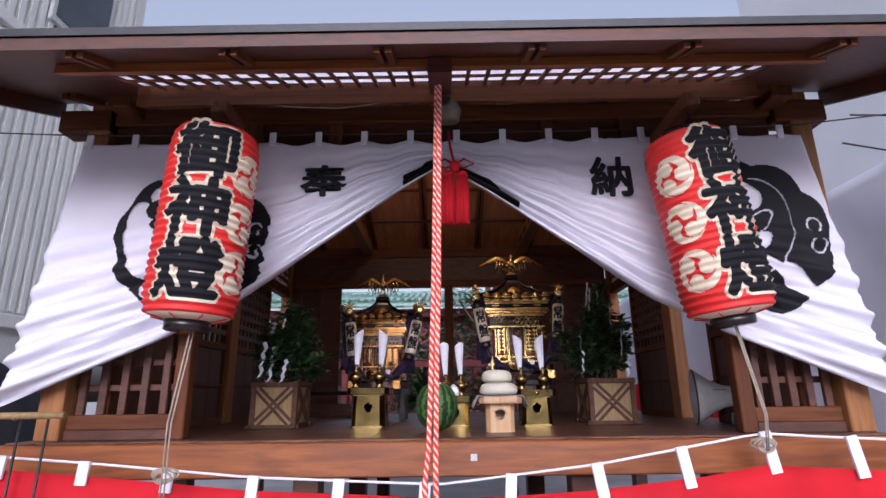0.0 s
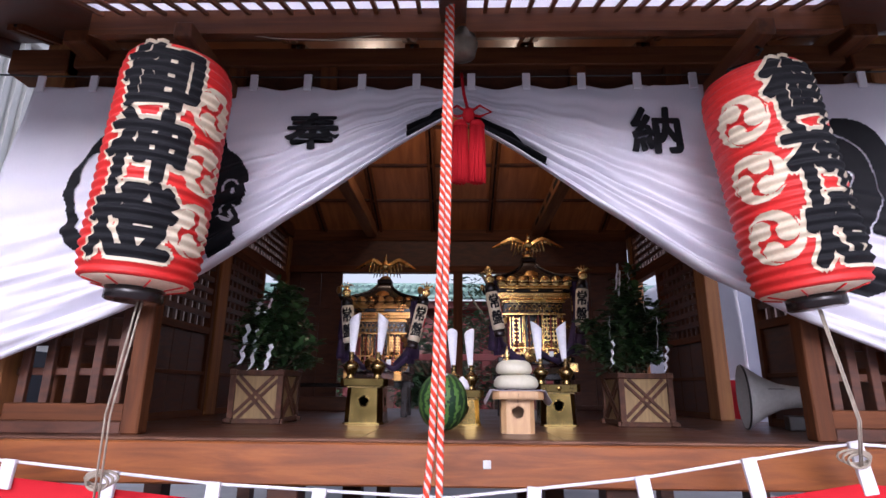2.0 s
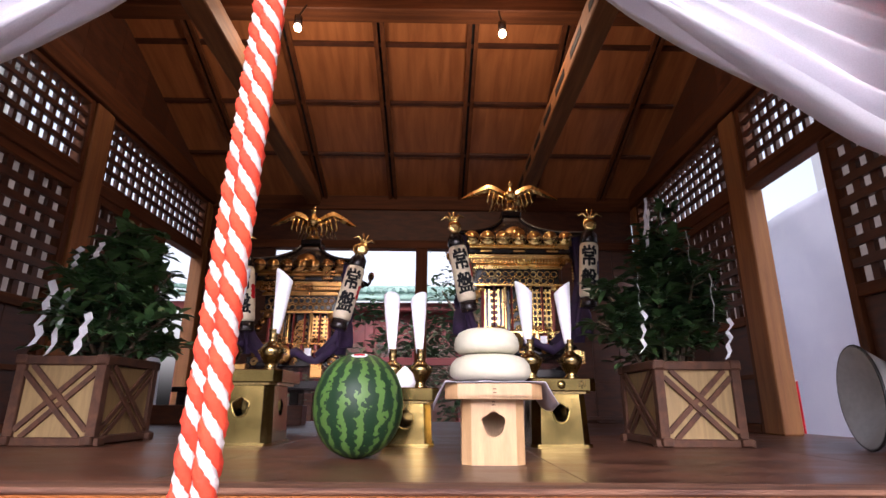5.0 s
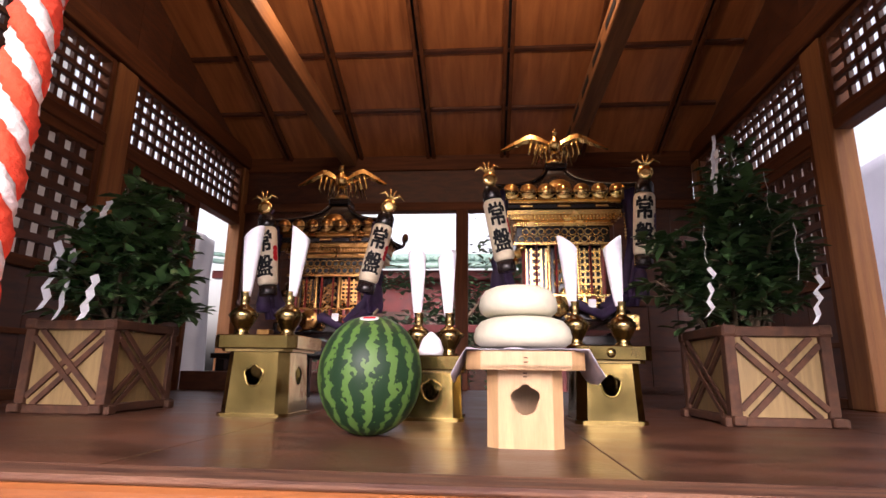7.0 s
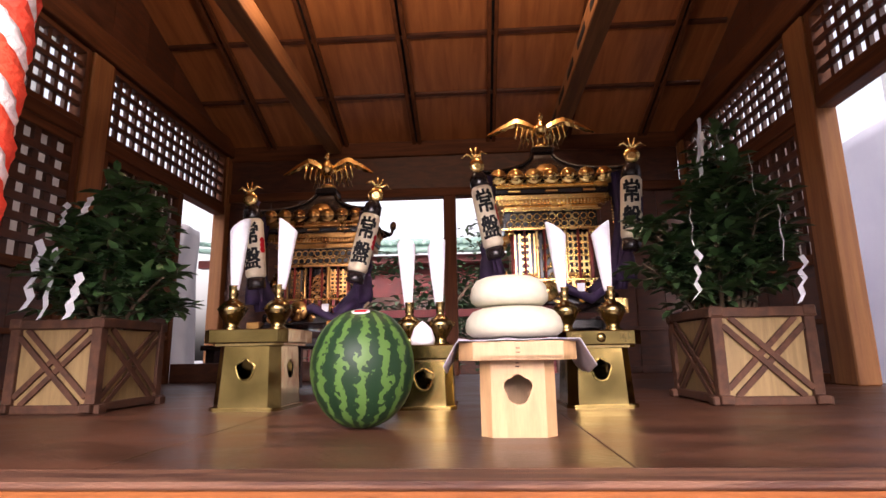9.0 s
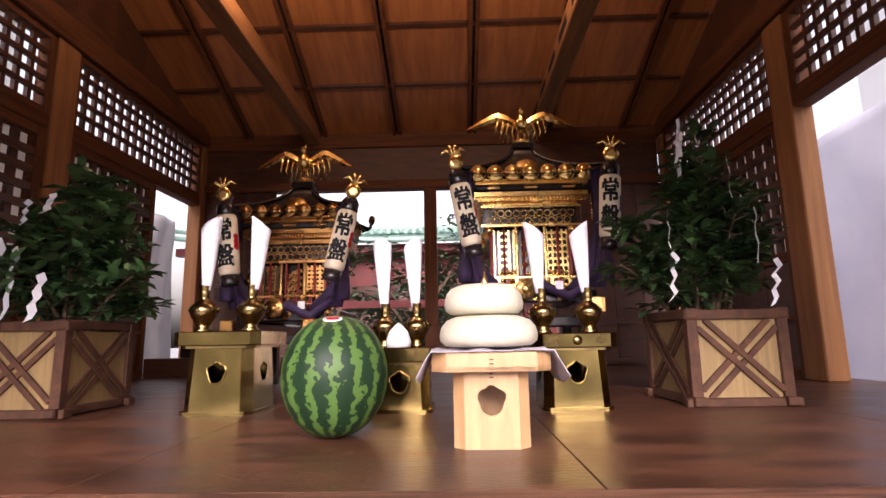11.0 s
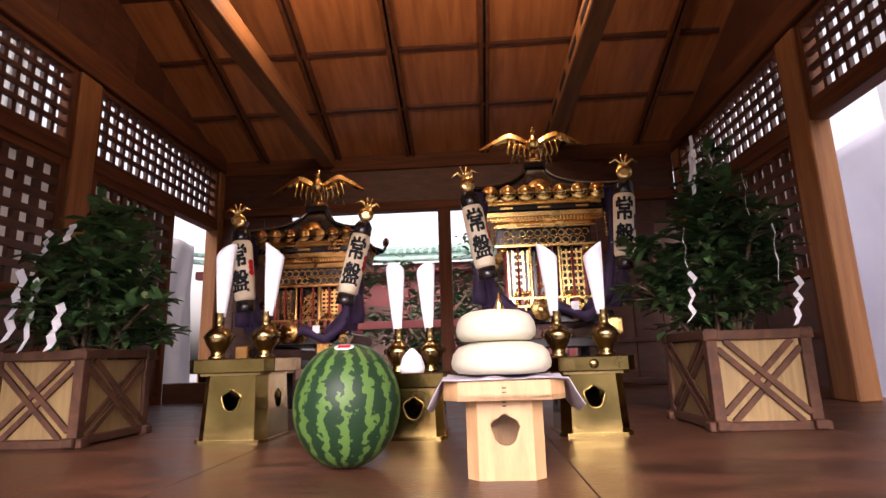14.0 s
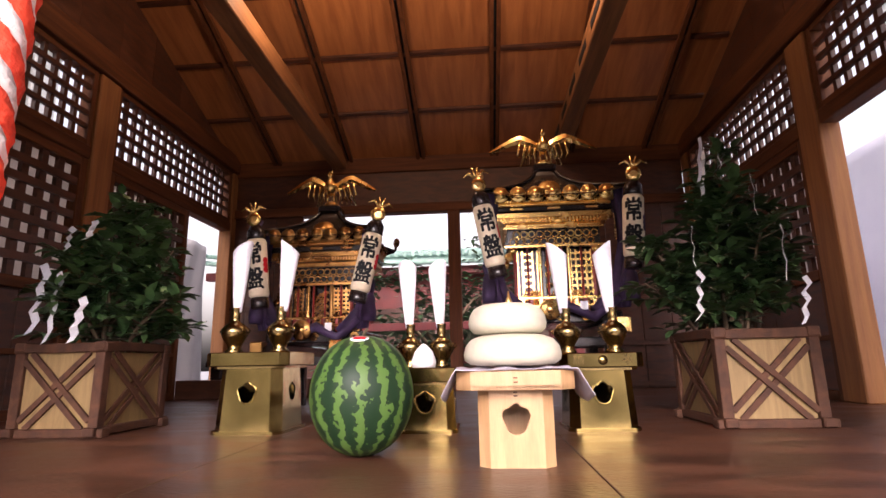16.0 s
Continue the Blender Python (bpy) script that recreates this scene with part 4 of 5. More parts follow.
def liner(u, v):
    x, y = (u - 0.5) * 0.36, (v - 0.5) * 0.245
    over = max(0.0, abs(x) - 0.118)
    z = 0.204 + 0.004 * math.sin(x * 70) * math.cos(y * 40) - 1.35 * over * (0.6 + 0.8 * v * (1 - v))
    if over > 0:
        x = math.copysign(0.118 + over * 0.45, x)
    return (x, y, z + 0.003 * noise.noise((u * 5, v * 5, 0)))


tagged(new("tray_liner", mesh_of("tray_liner", thicken(grid(liner, 40, 24), 0.0012), GREY_FAB)), "thin grey-white paper draped over the offering tray", "paper").matrix_basis = pose(0.300, 0.435, -0.016)

cake = [(0.06, 0.0), (0.090, 0.003), (0.102, 0.012), (0.1045, 0.024), (0.100, 0.042), (0.088, 0.056), (0.066, 0.064), (0.035, 0.067), (0.0, 0.0675)]
kag = tagged(new("rice_cake", mesh_of("rice_cake", lathe(cake, 48), MOCHI)), "large round white rice cake on the offering stand", "rice cake", "stacked rice cakes")
kag.matrix_basis = pose(0.300, 0.435, 0.193)
kag2 = tagged(new("rice_cake", mesh_of("rice_cake", lathe([(r * 0.81, z * 1.0) for r, z in cake], 48), MOCHI)), "smaller round white rice cake stacked on the large one", "rice cake", "stacked rice cakes")
kag2.matrix_basis = pose(0.292, 0.435, 0.259)

# ---- watermelon ----
prof = []
for i in range(29):
    a = -math.pi / 2 + math.pi * i / 28
    prof.append((0.119 * math.cos(a) ** 0.92 if 0 < i < 28 else 0.0, 0.134 + 0.134 * math.sin(a) - (0.004 if i in (0, 28) else 0)))
wm = thing("watermelon", "ripe green striped watermelon standing on the deck", "watermelon", (-0.045, 0.515, 0))
part("rind", lathe(prof, 48), MELON, wm)
st = part("sticker", lathe([(0.022, 0.0), (0.022, 0.0012), (0.0, 0.0014)], 20, (0, 0, 0), pose(0.003, -0.045, 0.2585, 22, 0, 0) @ Matrix.Diagonal((1.0, 0.75, 1, 1))), PAPER, wm, "oval white and red sticker")
part("sticker_print", box(-0.014, 0.014, -0.007, 0.007, 0.0016, 0.0024, 0, pose(0.003, -0.045, 0.2585, 22, 0, 0)), RED, st)
part("stem", tube([(0, 0, 0.263), (0.004, 0.0, 0.275), (0.012, 0.002, 0.285)], [0.005, 0.004, 0.003], 7), STEM, wm)


# ---- brass stands and vases ----
def brass_stand(x, y, w, h, turn, label):
    t = thing("brass_stand", label, "offering stand", (x, y, 0), turn, "brass offering stands")
    pedestal(t, w, w * 0.14, h - 0.04, BRASS, BRASS, 0.030, (h - 0.04) * 0.60, 1.10)
    f = cut_box(w * 1.36, w * 0.13, 0, 0)
    sw = Matrix(((1, 0, 0, 0), (0, 0, 1, 0), (0, 1, 0, 0), (0, 0, 0, 1)))
    bm = prism(f, h - 0.042, h, sw)
    bmesh.ops.bevel(bm, geom=bm.edges[:], offset=0.0025, segments=1, affect="EDGES")
    top = part("top", bm, BRASS, t)
    part("moulding", prism([(a * 0.86, b * 0.86) for a, b in f], h - 0.05, h - 0.0425, sw), BRASS_DARK, t)
    foot = [(a * 0.85, b * 0.85) for a, b in f]
    part("foot", prism(foot, 0.0, 0.010, sw), BRASS, t)
    return t, top


sL, _ = brass_stand(-0.488, 1.0, 0.198, 0.245, -2, "polished brass offering stand with cut corners and openings")
sM, _ = brass_stand(0.060, 0.97, 0.166, 0.188, 0, "small polished brass offering stand between the portable shrines")
sR, _ = brass_stand(0.580, 0.985, 0.180, 0.222, 1, "polished brass offering stand with engraved front")
for k, ch in enumerate(("納", None, "奉")):
    x = -0.070 + 0.070 * k
    if ch:
        me = text_mesh("character", ch, 0.036, 0.0006, BRASS_DARK, lambda p, x=x: Vector((p.x + x, -0.1238, p.z + 0.201)))
        part("character", me, None, sR, "engraved character")
    else:
        part("boss", lathe([(0.014, 0.0), (0.012, 0.003), (0.0, 0.004)], 20, (0, 0, 0), pose(x, -0.1228, 0.201, 90, 0, 0)), BRASS, sR)

VASE = [(0.028, 0.0), (0.030, 0.006), (0.020, 0.014), (0.024, 0.026), (0.038, 0.048), (0.045, 0.066), (0.043, 0.080), (0.030, 0.094), (0.016, 0.102), (0.0135, 0.112), (0.016, 0.118), (0.0145, 0.128), (0.0165, 0.146), (0.018, 0.150)]


def vase(x, y, z, lean, tip, k=1.0):
    v = thing("brass_vase", "round-bellied brass vase on an offering stand", "vase", (x, y, z), 0, "brass vases")
    part("body", lathe([(r * k, q * k) for r, q in VASE], 28), BRASS_DARK, v)
    for s in (-1, 1):
        part("ear", tube([(s * 0.044 * k, 0, 0.064 * k), (s * 0.052 * k, 0, 0.072 * k), (s * 0.046 * k, 0, 0.080 * k)], 0.003, 6), BRASS, v)

    def cone(u, w):
        a = 2 * math.pi * u
        r = 0.0125 + 0.021 * max(w, 0.0) ** 0.8
        zz = 0.135 + (0.195 + 0.05 * (0.5 - 0.5 * math.cos(a - tip))) * w
        return (r * math.cos(a) + lean * zz, r * 0.8 * math.sin(a), zz)
    c = tagged(new("paper_cone", mesh_of("paper_cone", thicken(grid(cone, 28, 14), 0.001), PAPER)), "rolled white paper cone standing in a brass vase", "paper cone", "paper cones in the vases")
    c.matrix_basis = pose(x, y, z) @ Matrix.Scale(k, 4)
    return v


for x, y, z, lean, tip, k in ((-0.590, 1.0, 0.246, 0.03, math.pi * 0.9, 1.0), (-0.434, 1.0, 0.246, 0.06, 0.3, 1.0), (0.007, 0.97, 0.189, -0.03, 1.5, 0.9), (0.106, 0.97, 0.189, -0.03, 2.2, 0.9),
                           (0.503, 0.985, 0.223, -0.05, 0.2, 0.94), (0.648, 0.985, 0.223, -0.05, 2.9, 0.94)):
    vase(x, y, z, lean, tip, k)


# ---- planters ----
def planter(x, y, w, d, h, label):
    t = thing("planter_box", label, "planter", (x, y, 0), 0, "wooden planters")
    X, Y = w / 2, d / 2
    for sx in (-1, 1):
        for sy in (-1, 1):
            part("corner_post", box(sx * X - 0.016, sx * X + 0.016, sy * Y - 0.016, sy * Y + 0.016, 0.016, h - 0.012, 0.002), BARK, t)
    for nm, z0, z1, o2 in (("foot_rail", 0.0, 0.026, 0.035), ("top_rail", h - 0.03, h, 0.022)):
        for s in (-1, 1):
            part(nm, box(-X - o2, X + o2, s * Y - 0.019, s * Y + 0.019, z0, z1, 0.003), BARK, t)
            part(nm, box(s * X - 0.0185, s * X + 0.0185, -Y - o2, Y + o2, z0 + 0.004, z1 + 0.004, 0.003), BARK, t)
    L = math.atan2(h - 0.055, w - 0.032)
    for q in range(4):
        ww, off = (w, Y) if q % 2 == 0 else (d, X)
        m = pose(0, 0, 0, 0, 0, 90 * q) @ Matrix.Translation((0, -off, 0))
        p = part("panel", box(-ww / 2 + 0.016, ww / 2 - 0.016, -0.004, 0.006, 0.026, h - 0.03, 0, m), CREAM, t, "pale board panel with crossed strips")
        lx, lz = ww - 0.034, h - 0.058
        length, ang = math.hypot(lx, lz), math.degrees(math.atan2(lz, lx))
        for s in (-1, 1):
            for off2 in (-0.0165, 0.0165):
                mm = m @ pose(0, -0.009 - (0.0035 if s > 0 else 0), 0.026 + lz / 2, 0, s * ang, 0)
                part("strip", box(-length / 2 + 0.014, length / 2 - 0.014, -0.004, 0.004, off2 - 0.0088, off2 + 0.0088, 0.0012, mm), BARK, p)
    part("soil", box(-X + 0.02, X - 0.02, -Y + 0.02, Y - 0.02, h - 0.07, h - 0.055, 0), STEM, t, "dark soil")
    return t


planter(-1.085, 1.03, 0.265, 0.31, 0.285, "square wooden planter with crossed strips, on the deck")
planter(1.073, 1.10, 0.268, 0.33, 0.285, "square wooden planter with crossed strips, on the deck")


def add_leaf(bm, p, d, up, l, w):
    s = d.cross(up)
    s = s.normalized() if s.length > 1e-3 else Vector((1, 0, 0))
    u = s.cross(d).normalized()
    a, m, e = p, p + d * l * 0.5 - u * l * 0.03, p + d * l - u * l * 0.14
    q = [bm.verts.new(c) for c in (a, p + d * l * 0.3 + s * w * 0.46 + u * w * 0.12, p + d * l * 0.68 + s * w * 0.42 + u * w * 0.06, e,
                                   p + d * l * 0.68 - s * w * 0.42 + u * w * 0.06, p + d * l * 0.3 - s * w * 0.46 + u * w * 0.12, m)]
    for i, j in ((0, 1), (1, 2), (2, 3), (3, 4), (4, 5), (5, 0)):
        bm.faces.new((q[i], q[j], q[6])).smooth = True


def sakaki(x, y, z, tips, seed, label):
    """A bush of many upright branches; tips: where its main branches end, from the base."""
    rng = random.Random(seed)
    t = thing("potted_bush", label, "bush", (x, y, z), 0, "evergreen bushes")
    wood, leaves = bmesh.new(), bmesh.new()
    for tx, ty, tz, n in tips:
        b = Vector((tx * 0.25 + rng.uniform(-0.03, 0.03), ty * 0.25 + rng.uniform(-0.03, 0.03), 0))
        e = Vector((tx, ty, tz))
        mid = (b + e) / 2 + Vector((tx * -0.08, ty * -0.08, 0.04))
        pts = [b * (1 - u) ** 2 + mid * 2 * u * (1 - u) + e * u * u for u in [i / 7 for i in range(8)]]
        add_tube(wood, pts, [0.009 - 0.0008 * i for i in range(8)], 6)
        for k in range(n):
            u = 0.22 + 0.78 * (k + rng.random()) / n
            p = b * (1 - u) ** 2 + mid * 2 * u * (1 - u) + e * u * u
            a = rng.uniform(0, 2 * math.pi)
            d = Vector((math.cos(a), math.sin(a), rng.uniform(-0.15, 0.85))).normalized()
            ln = rng.uniform(0.06, 0.15) * (1.15 - 0.6 * u)
            add_tube(wood, [p, p + d * ln], [0.003, 0.0015], 4)
            for i in range(6):
                q = p + d * ln * (0.2 + 0.8 * i / 5)
                a2 = rng.uniform(0, 2 * math.pi)
                dd = (d * 0.7 + Vector((math.cos(a2), math.sin(a2), rng.uniform(-0.5, 0.5)))).normalized()
                add_leaf(leaves, q, dd, Vector((0, 0, 1)), rng.uniform(0.052, 0.082), rng.uniform(0.028, 0.040))
    part("branchwork", wood, STEM, t)
    part("crown", leaves, LEAF, t, "dense glossy dark green leaves")
    return t


def tips_of(rng, n, rx, ry, z0, z1, skew=0.0):
    out = []
    for i in range(n):
        a, q = 2.399 * i, math.sqrt((i + 0.5) / n)
        h = z1 - (z1 - z0) * q * math.sqrt(q) + rng.uniform(-0.06, 0.06)
        out.append((rx * q * math.cos(a) + skew * q, ry * q * math.sin(a), h, 24))
    return out


rg = random.Random(5)
sakaki(-1.06, 1.05, 0.235, tips_of(rg, 17, 0.25, 0.20, 0.16, 0.60), 11, "leafy evergreen bush with white paper streamers in a planter")
sakaki(1.06, 1.10, 0.235, tips_of(rg, 15, 0.18, 0.19, 0.22, 0.60) + [(-0.27, -0.05, 0.36, 30), (-0.26, 0.02, 0.22, 26), (0.02, 0.0, 0.68, 30), (0.20, 0.0, 0.44, 20)], 12,
       "tall leafy evergreen bush with white paper streamers in a planter")


def shide(x, y, z, h, turn, k, w=0.024):
    """A zigzag paper streamer hanging in the leaves."""
    bm = bmesh.new()
    n = 6
    fold = [(0.65 * w * (i % 2) - 0.004 * i + 0.005 * math.sin(3 * i + k), 0.004 * math.sin(2 * i + k), -h * i / n) for i in range(n + 1)]
    rows = [(bm.verts.new((fx - w / 2, fy, fz)), bm.verts.new((fx + w / 2, fy, fz + 0.5 * w))) for fx, fy, fz in fold]
    for (a0, a1), (b0, b1) in zip(rows, rows[1:]):
        bm.faces.new((a0, a1, b1, b0))
    thicken(bm, 0.0008)
    ob = tagged(new("paper_streamer", mesh_of("paper_streamer", bm, PAPER)), "white zigzag paper streamer hung in the bush", "paper streamer", "paper streamers in the bushes")
    ob.matrix_basis = pose(x, y, z, 0, 0, turn)


for x, y, z, h, turn in ((-1.16, 0.84, 0.53, 0.22, 10), (-1.10, 0.83, 0.50, 0.22, -15), (-1.02, 0.84, 0.42, 0.14, 20), (-1.06, 0.90, 0.69, 0.07, 70), (-1.12, 0.88, 0.66, 0.08, -20),
                         (1.02, 1.06, 0.90, 0.17, -50), (1.07, 1.05, 0.92, 0.15, 55), (1.12, 0.96, 0.78, 0.18, 60), (1.17, 0.93, 0.60, 0.18, 50), (1.20, 0.90, 0.43, 0.14, -10), (0.99, 1.0, 0.93, 0.16, 20),
                         (0.90, 0.93, 0.60, 0.13, 65), (0.91, 0.93, 0.46, 0.15, -60)):
    shide(x, y, z, h, turn, x * 40, 0.022 if x < 0 else 0.014)


# ---- portable shrines ----
def scroll(bm, c, r, turns, w, m=None):
    """A small spiral ornament."""
    pts = []
    for i in range(int(14 * turns)):
        a = 2 * math.pi * i / 14
        q = r * (1 - 0.8 * i / (14 * turns))
        p = Vector((c[0] + q * math.cos(a), c[1], c[2] + q * math.sin(a)))
        pts.append(m @ p if m is not None else p)
    add_tube(bm, pts, w, 5)


def wing(s, span, h):
    """A long swept wing, thin at the tip, with feathers hanging behind."""
    bm = bmesh.new()
    n = 12
    rows = []
    for i in range(n + 1):
        u = i / n
        x = s * (0.015 + span * u)
        z = h * (0.05 + 0.55 * math.sin(math.pi * 0.5 * min(1.0, u / 0.42)) - 0.82 * max(0.0, u - 0.42) ** 1.15 / 0.53)
        ch = 0.008 + 0.046 * min(1.0, 0.3 + u / 0.35) * (1.0 - u) ** 0.55
        rows.append([bm.verts.new((x, 0.012, z + 0.010)), bm.verts.new((x, -0.014, z + 0.002)), bm.verts.new((x, -0.020, z - ch * 0.55)), bm.verts.new((x - s * 0.006, -0.008, z - ch + 0.006 * (i % 2)))])
    for a, b in zip(rows, rows[1:]):
        for k in range(3):
            bm.faces.new((a[k], b[k], b[k + 1], a[k + 1]))
    thicken(bm, 0.004)
    return bm


def phoenix(parent, z, k):
    p = part("phoenix_body", lathe([(0.006, -0.02), (0.026, 0.0), (0.036, 0.025), (0.030, 0.045), (0.016, 0.062), (0.010, 0.078), (0.014, 0.088), (0.010, 0.098), (0.003, 0.104)], 16, (0, 0, 0), pose(0, -0.02, z, 12, 0, 0)), GOLD, parent, "gilt phoenix on the roof top")
    for s in (-1, 1):
        bm = wing(s, 0.24 * k, 0.10)
        bm.transform(Matrix.Translation((0, 0, z + 0.03)))
        part("wing", bm, GOLD, p)
    for s in (-1, 1):
        for i in range(4):
            x = s * (0.03 + 0.028 * i)
            part("feather", tube([(x, -0.01, z + 0.055), (x + s * 0.014, 0.0, z - 0.01), (x + s * 0.004, 0.0, z - 0.06 + 0.012 * i)], [0.006, 0.005, 0.002], 5), GOLD, p)
    bm = bmesh.new()
    for i in range(9):
        a = (i - 4) * 0.2
        add_tube(bm, [(0.02 * math.sin(a), 0.02, z + 0.02), (0.10 * math.sin(a), 0.06, z + 0.06), (0.15 * math.sin(a), 0.09, z - 0.02 - 0.03 * abs(math.sin(a)))], [0.006, 0.007, 0.003], 5)
    add_tube(bm, [(0, -0.03, z + 0.095), (0, -0.06, z + 0.098)], [0.008, 0.002], 6)
    add_tube(bm, [(0, -0.02, z + 0.10), (0.0, -0.01, z + 0.118), (0.004, -0.01, z + 0.128)], [0.005, 0.003, 0.002], 5)
    part("tail", bm, GOLD, p)
    for s in (-1, 1):
        part("leg", tube([(s * 0.015, -0.02, z - 0.01), (s * 0.018, -0.02, z - 0.05)], 0.005, 6), GOLD, p)


def mikoshi(x, y, zb, w, hb, label, gold_roof):
    """zb: the height of the carrying frame; w: the cornice width; hb: from frame to cornice."""
    t = thing("portable_shrine", label, "portable shrine", (x, y, 0), 0, "portable shrines")
    H, G = w / 2, GOLD if gold_roof else GOLD_OLD
    # trestle and carrying frame
    for sx in (-1, 1):
        for sy in (-1, 1):
            part("trestle_leg", box(sx * H * 0.8 - 0.022, sx * H * 0.8 + 0.022, sy * H * 0.7 - 0.022, sy * H * 0.7 + 0.022, 0.0, zb - 0.06, 0.003), LACQUER, t)
    for sy in (-1, 1):
        part("trestle_rail", box(-H * 1.0, H * 1.0, sy * H * 0.7 - 0.02, sy * H * 0.7 + 0.02, zb - 0.10, zb - 0.06, 0.003), LACQUER, t)
    for sx in (-1, 1):
        part("carrying_pole", box(sx * H * 0.72 - 0.025, sx * H * 0.72 + 0.025, -H * 2.0, H * 2.0, zb - 0.058, zb - 0.002, 0.006), LACQUER, t, "black lacquered carrying pole")
        part("pole_cap", box(sx * H * 0.72 - 0.027, sx * H * 0.72 + 0.027, -H * 2.0 - 0.004, -H * 2.0 + 0.05, zb - 0.060, zb, 0.004), G, t, "gilt pole cap")
    part("base", box(-H * 0.98, H * 0.98, -H * 0.98, H * 0.98, zb, zb + 0.05, 0.006), LACQUER, t, "black lacquered base with gilt mounts")
    for i in range(5):
        bm = bmesh.new()
        scroll(bm, (-H * 0.8 + H * 0.4 * i, -H * 0.985, zb + 0.025), 0.02, 2.2, 0.0035)
        part("base_mount", bm, G, t)
    # railing
    zr = zb + 0.05
    for i in range(13):
        px = -H * 0.86 + H * 1.72 * i / 12
        part("baluster", box(px - 0.006, px + 0.006, -H * 0.9 - 0.006, -H * 0.9 + 0.006, zr, zr + 0.06, 0), RED_LAC if i % 2 else G, t)
    for z in (zr + 0.022, zr + 0.058):
        part("rail", box(-H * 0.95, H * 0.95, -H * 0.9 - 0.007, -H * 0.9 + 0.007, z, z + 0.010, 0.002), G, t)
    # shrine body: dark core, gilt columns, lattice doors, frieze
    zt = zb + hb
    part("core", box(-H * 0.60, H * 0.60, -H * 0.60, H * 0.60, zb + 0.05, zt, 0), LACQUER, t)
    for px in (-0.66, -0.24, 0.24, 0.66):
        part("column", lathe([(0.012, zb + 0.05), (0.009, zb + 0.06), (0.009, zt - 0.09), (0.012, zt - 0.08)], 12, (H * px, -H * 0.66, 0)), G if abs(px) < 0.5 else RED_LAC, t)
    for s in (-1, 1):
        bm = bmesh.new()
        for i in range(9):
            q = zb + 0.08 + (hb - 0.20) * i / 8
            add_box(bm, H * 0.30 * s - H * 0.05, H * 0.30 * s + H * 0.28 * s + H * 0.05, -H * 0.63, -H * 0.605, q, q + 0.010)
        for i in range(5):
            q = H * (0.28 + 0.085 * i) * s
            add_box(bm, q - 0.004, q + 0.004, -H * 0.64, -H * 0.61, zb + 0.06, zt - 0.10)
        part("lattice", bm, G, t, "gilt lattice beside the shrine doors")
        for i in range(6):
            bm = bmesh.new()
            scroll(bm, (s * H * (0.3 + 0.09 * (i % 3)), -H * 0.68, zb + 0.10 + 0.035 * (i // 3)), 0.018, 2, 0.004)
            part("carving", bm, G, t, "gilt carving")
    for i in range(14):
        bm = bmesh.new()
        scroll(bm, (H * 0.12 * math.sin(i * 2.1), -H * (0.62 + 0.006 * (i % 3)), zb + 0.09 + (hb - 0.22) * i / 13), 0.016, 1.6, 0.004)
        part("door_carving", bm, G, t, "gilt scroll of the door carving")
    # frieze with round lattice
    part("frieze_board", box(-H * 0.78, H * 0.78, -H * 0.74, H * 0.74, zt - 0.085, zt, 0.002), LACQUER, t)
    bm = bmesh.new()
    n = 11
    for r in range(2):
        for i in range(n):
            c = (-H * 0.72 + H * 1.44 * (i + 0.5 * (r % 2)) / n + H * 0.03, -H * 0.75, zt - 0.062 + 0.034 * r)
            ring = [(c[0] + 0.015 * math.cos(2 * math.pi * k / 10), c[1], c[2] + 0.015 * math.sin(2 * math.pi * k / 10)) for k in range(11)]
            add_tube(bm, ring, 0.0036, 5)
    part("frieze_lattice", bm, G, t, "gilt interlaced ring lattice")
    for z in (zt - 0.092, zt - 0.004):
        part("frieze_rail", box(-H * 0.84, H * 0.84, -H * 0.80, -H * 0.74, z, z + 0.012, 0.002), G, t)
    # stepped cornice
    for k, (a, z0, z1) in enumerate(((0.80, 0.0, 0.018), (0.88, 0.018, 0.036), (0.97, 0.036, 0.062))):
        part("cornice", box(-H * a, H * a, -H * a, H * a, zt + z0, zt + z1, 0.003), G, t)
    bm = bmesh.new()
    for i in range(34):
        q = -H * 0.94 + H * 1.88 * i / 33
        add_box(bm, q - 0.0035, q + 0.0035, -H * 0.985, -H * 0.93, zt + 0.022, zt + 0.034)
    tagged(part("dentil_moulding", bm, G, t), "", "", "", "stuff")
    part("eave_band", box(-H, H, -H, H, zt + 0.063, zt + 0.085, 0.002), LACQUER, t, "black lacquered eave band")
    for i in range(3):
        part("eave_mount", box(-0.03 + H * 0.62 * (i - 1), 0.03 + H * 0.62 * (i - 1), -H - 0.004, -H + 0.01, zt + 0.068, zt + 0.081, 0.003), G, t)
    part("eave_edge", box(-H * 1.02, H * 1.02, -H * 1.02, H * 1.02, zt + 0.086, zt + 0.100, 0.004), G, t)
    # roof: concave pyramid with gilt crest tiles
    ze, zp = zt + 0.10, zt + 0.10 + w * 0.44

    def slope(side):
        def fn(u, v):
            q = H * 1.03 * (1 - v) ** 1.5 * (1 - 0.18 * v) + 0.045
            z = ze + 0.02 + (zp - ze - 0.02) * v
            lift = 0.03 * (2 * u - 1) ** 4 * (1 - v) ** 3
            p = Vector(((2 * u - 1) * q, -q, z + lift))
            return tuple(Matrix.Rotation(side * math.pi / 2, 3, "Z") @ p)
        return fn
    for k in range(4):
        part("roof_face", grid(slope(k), 16, 14), LACQUER, t, "curved black lacquered roof face")
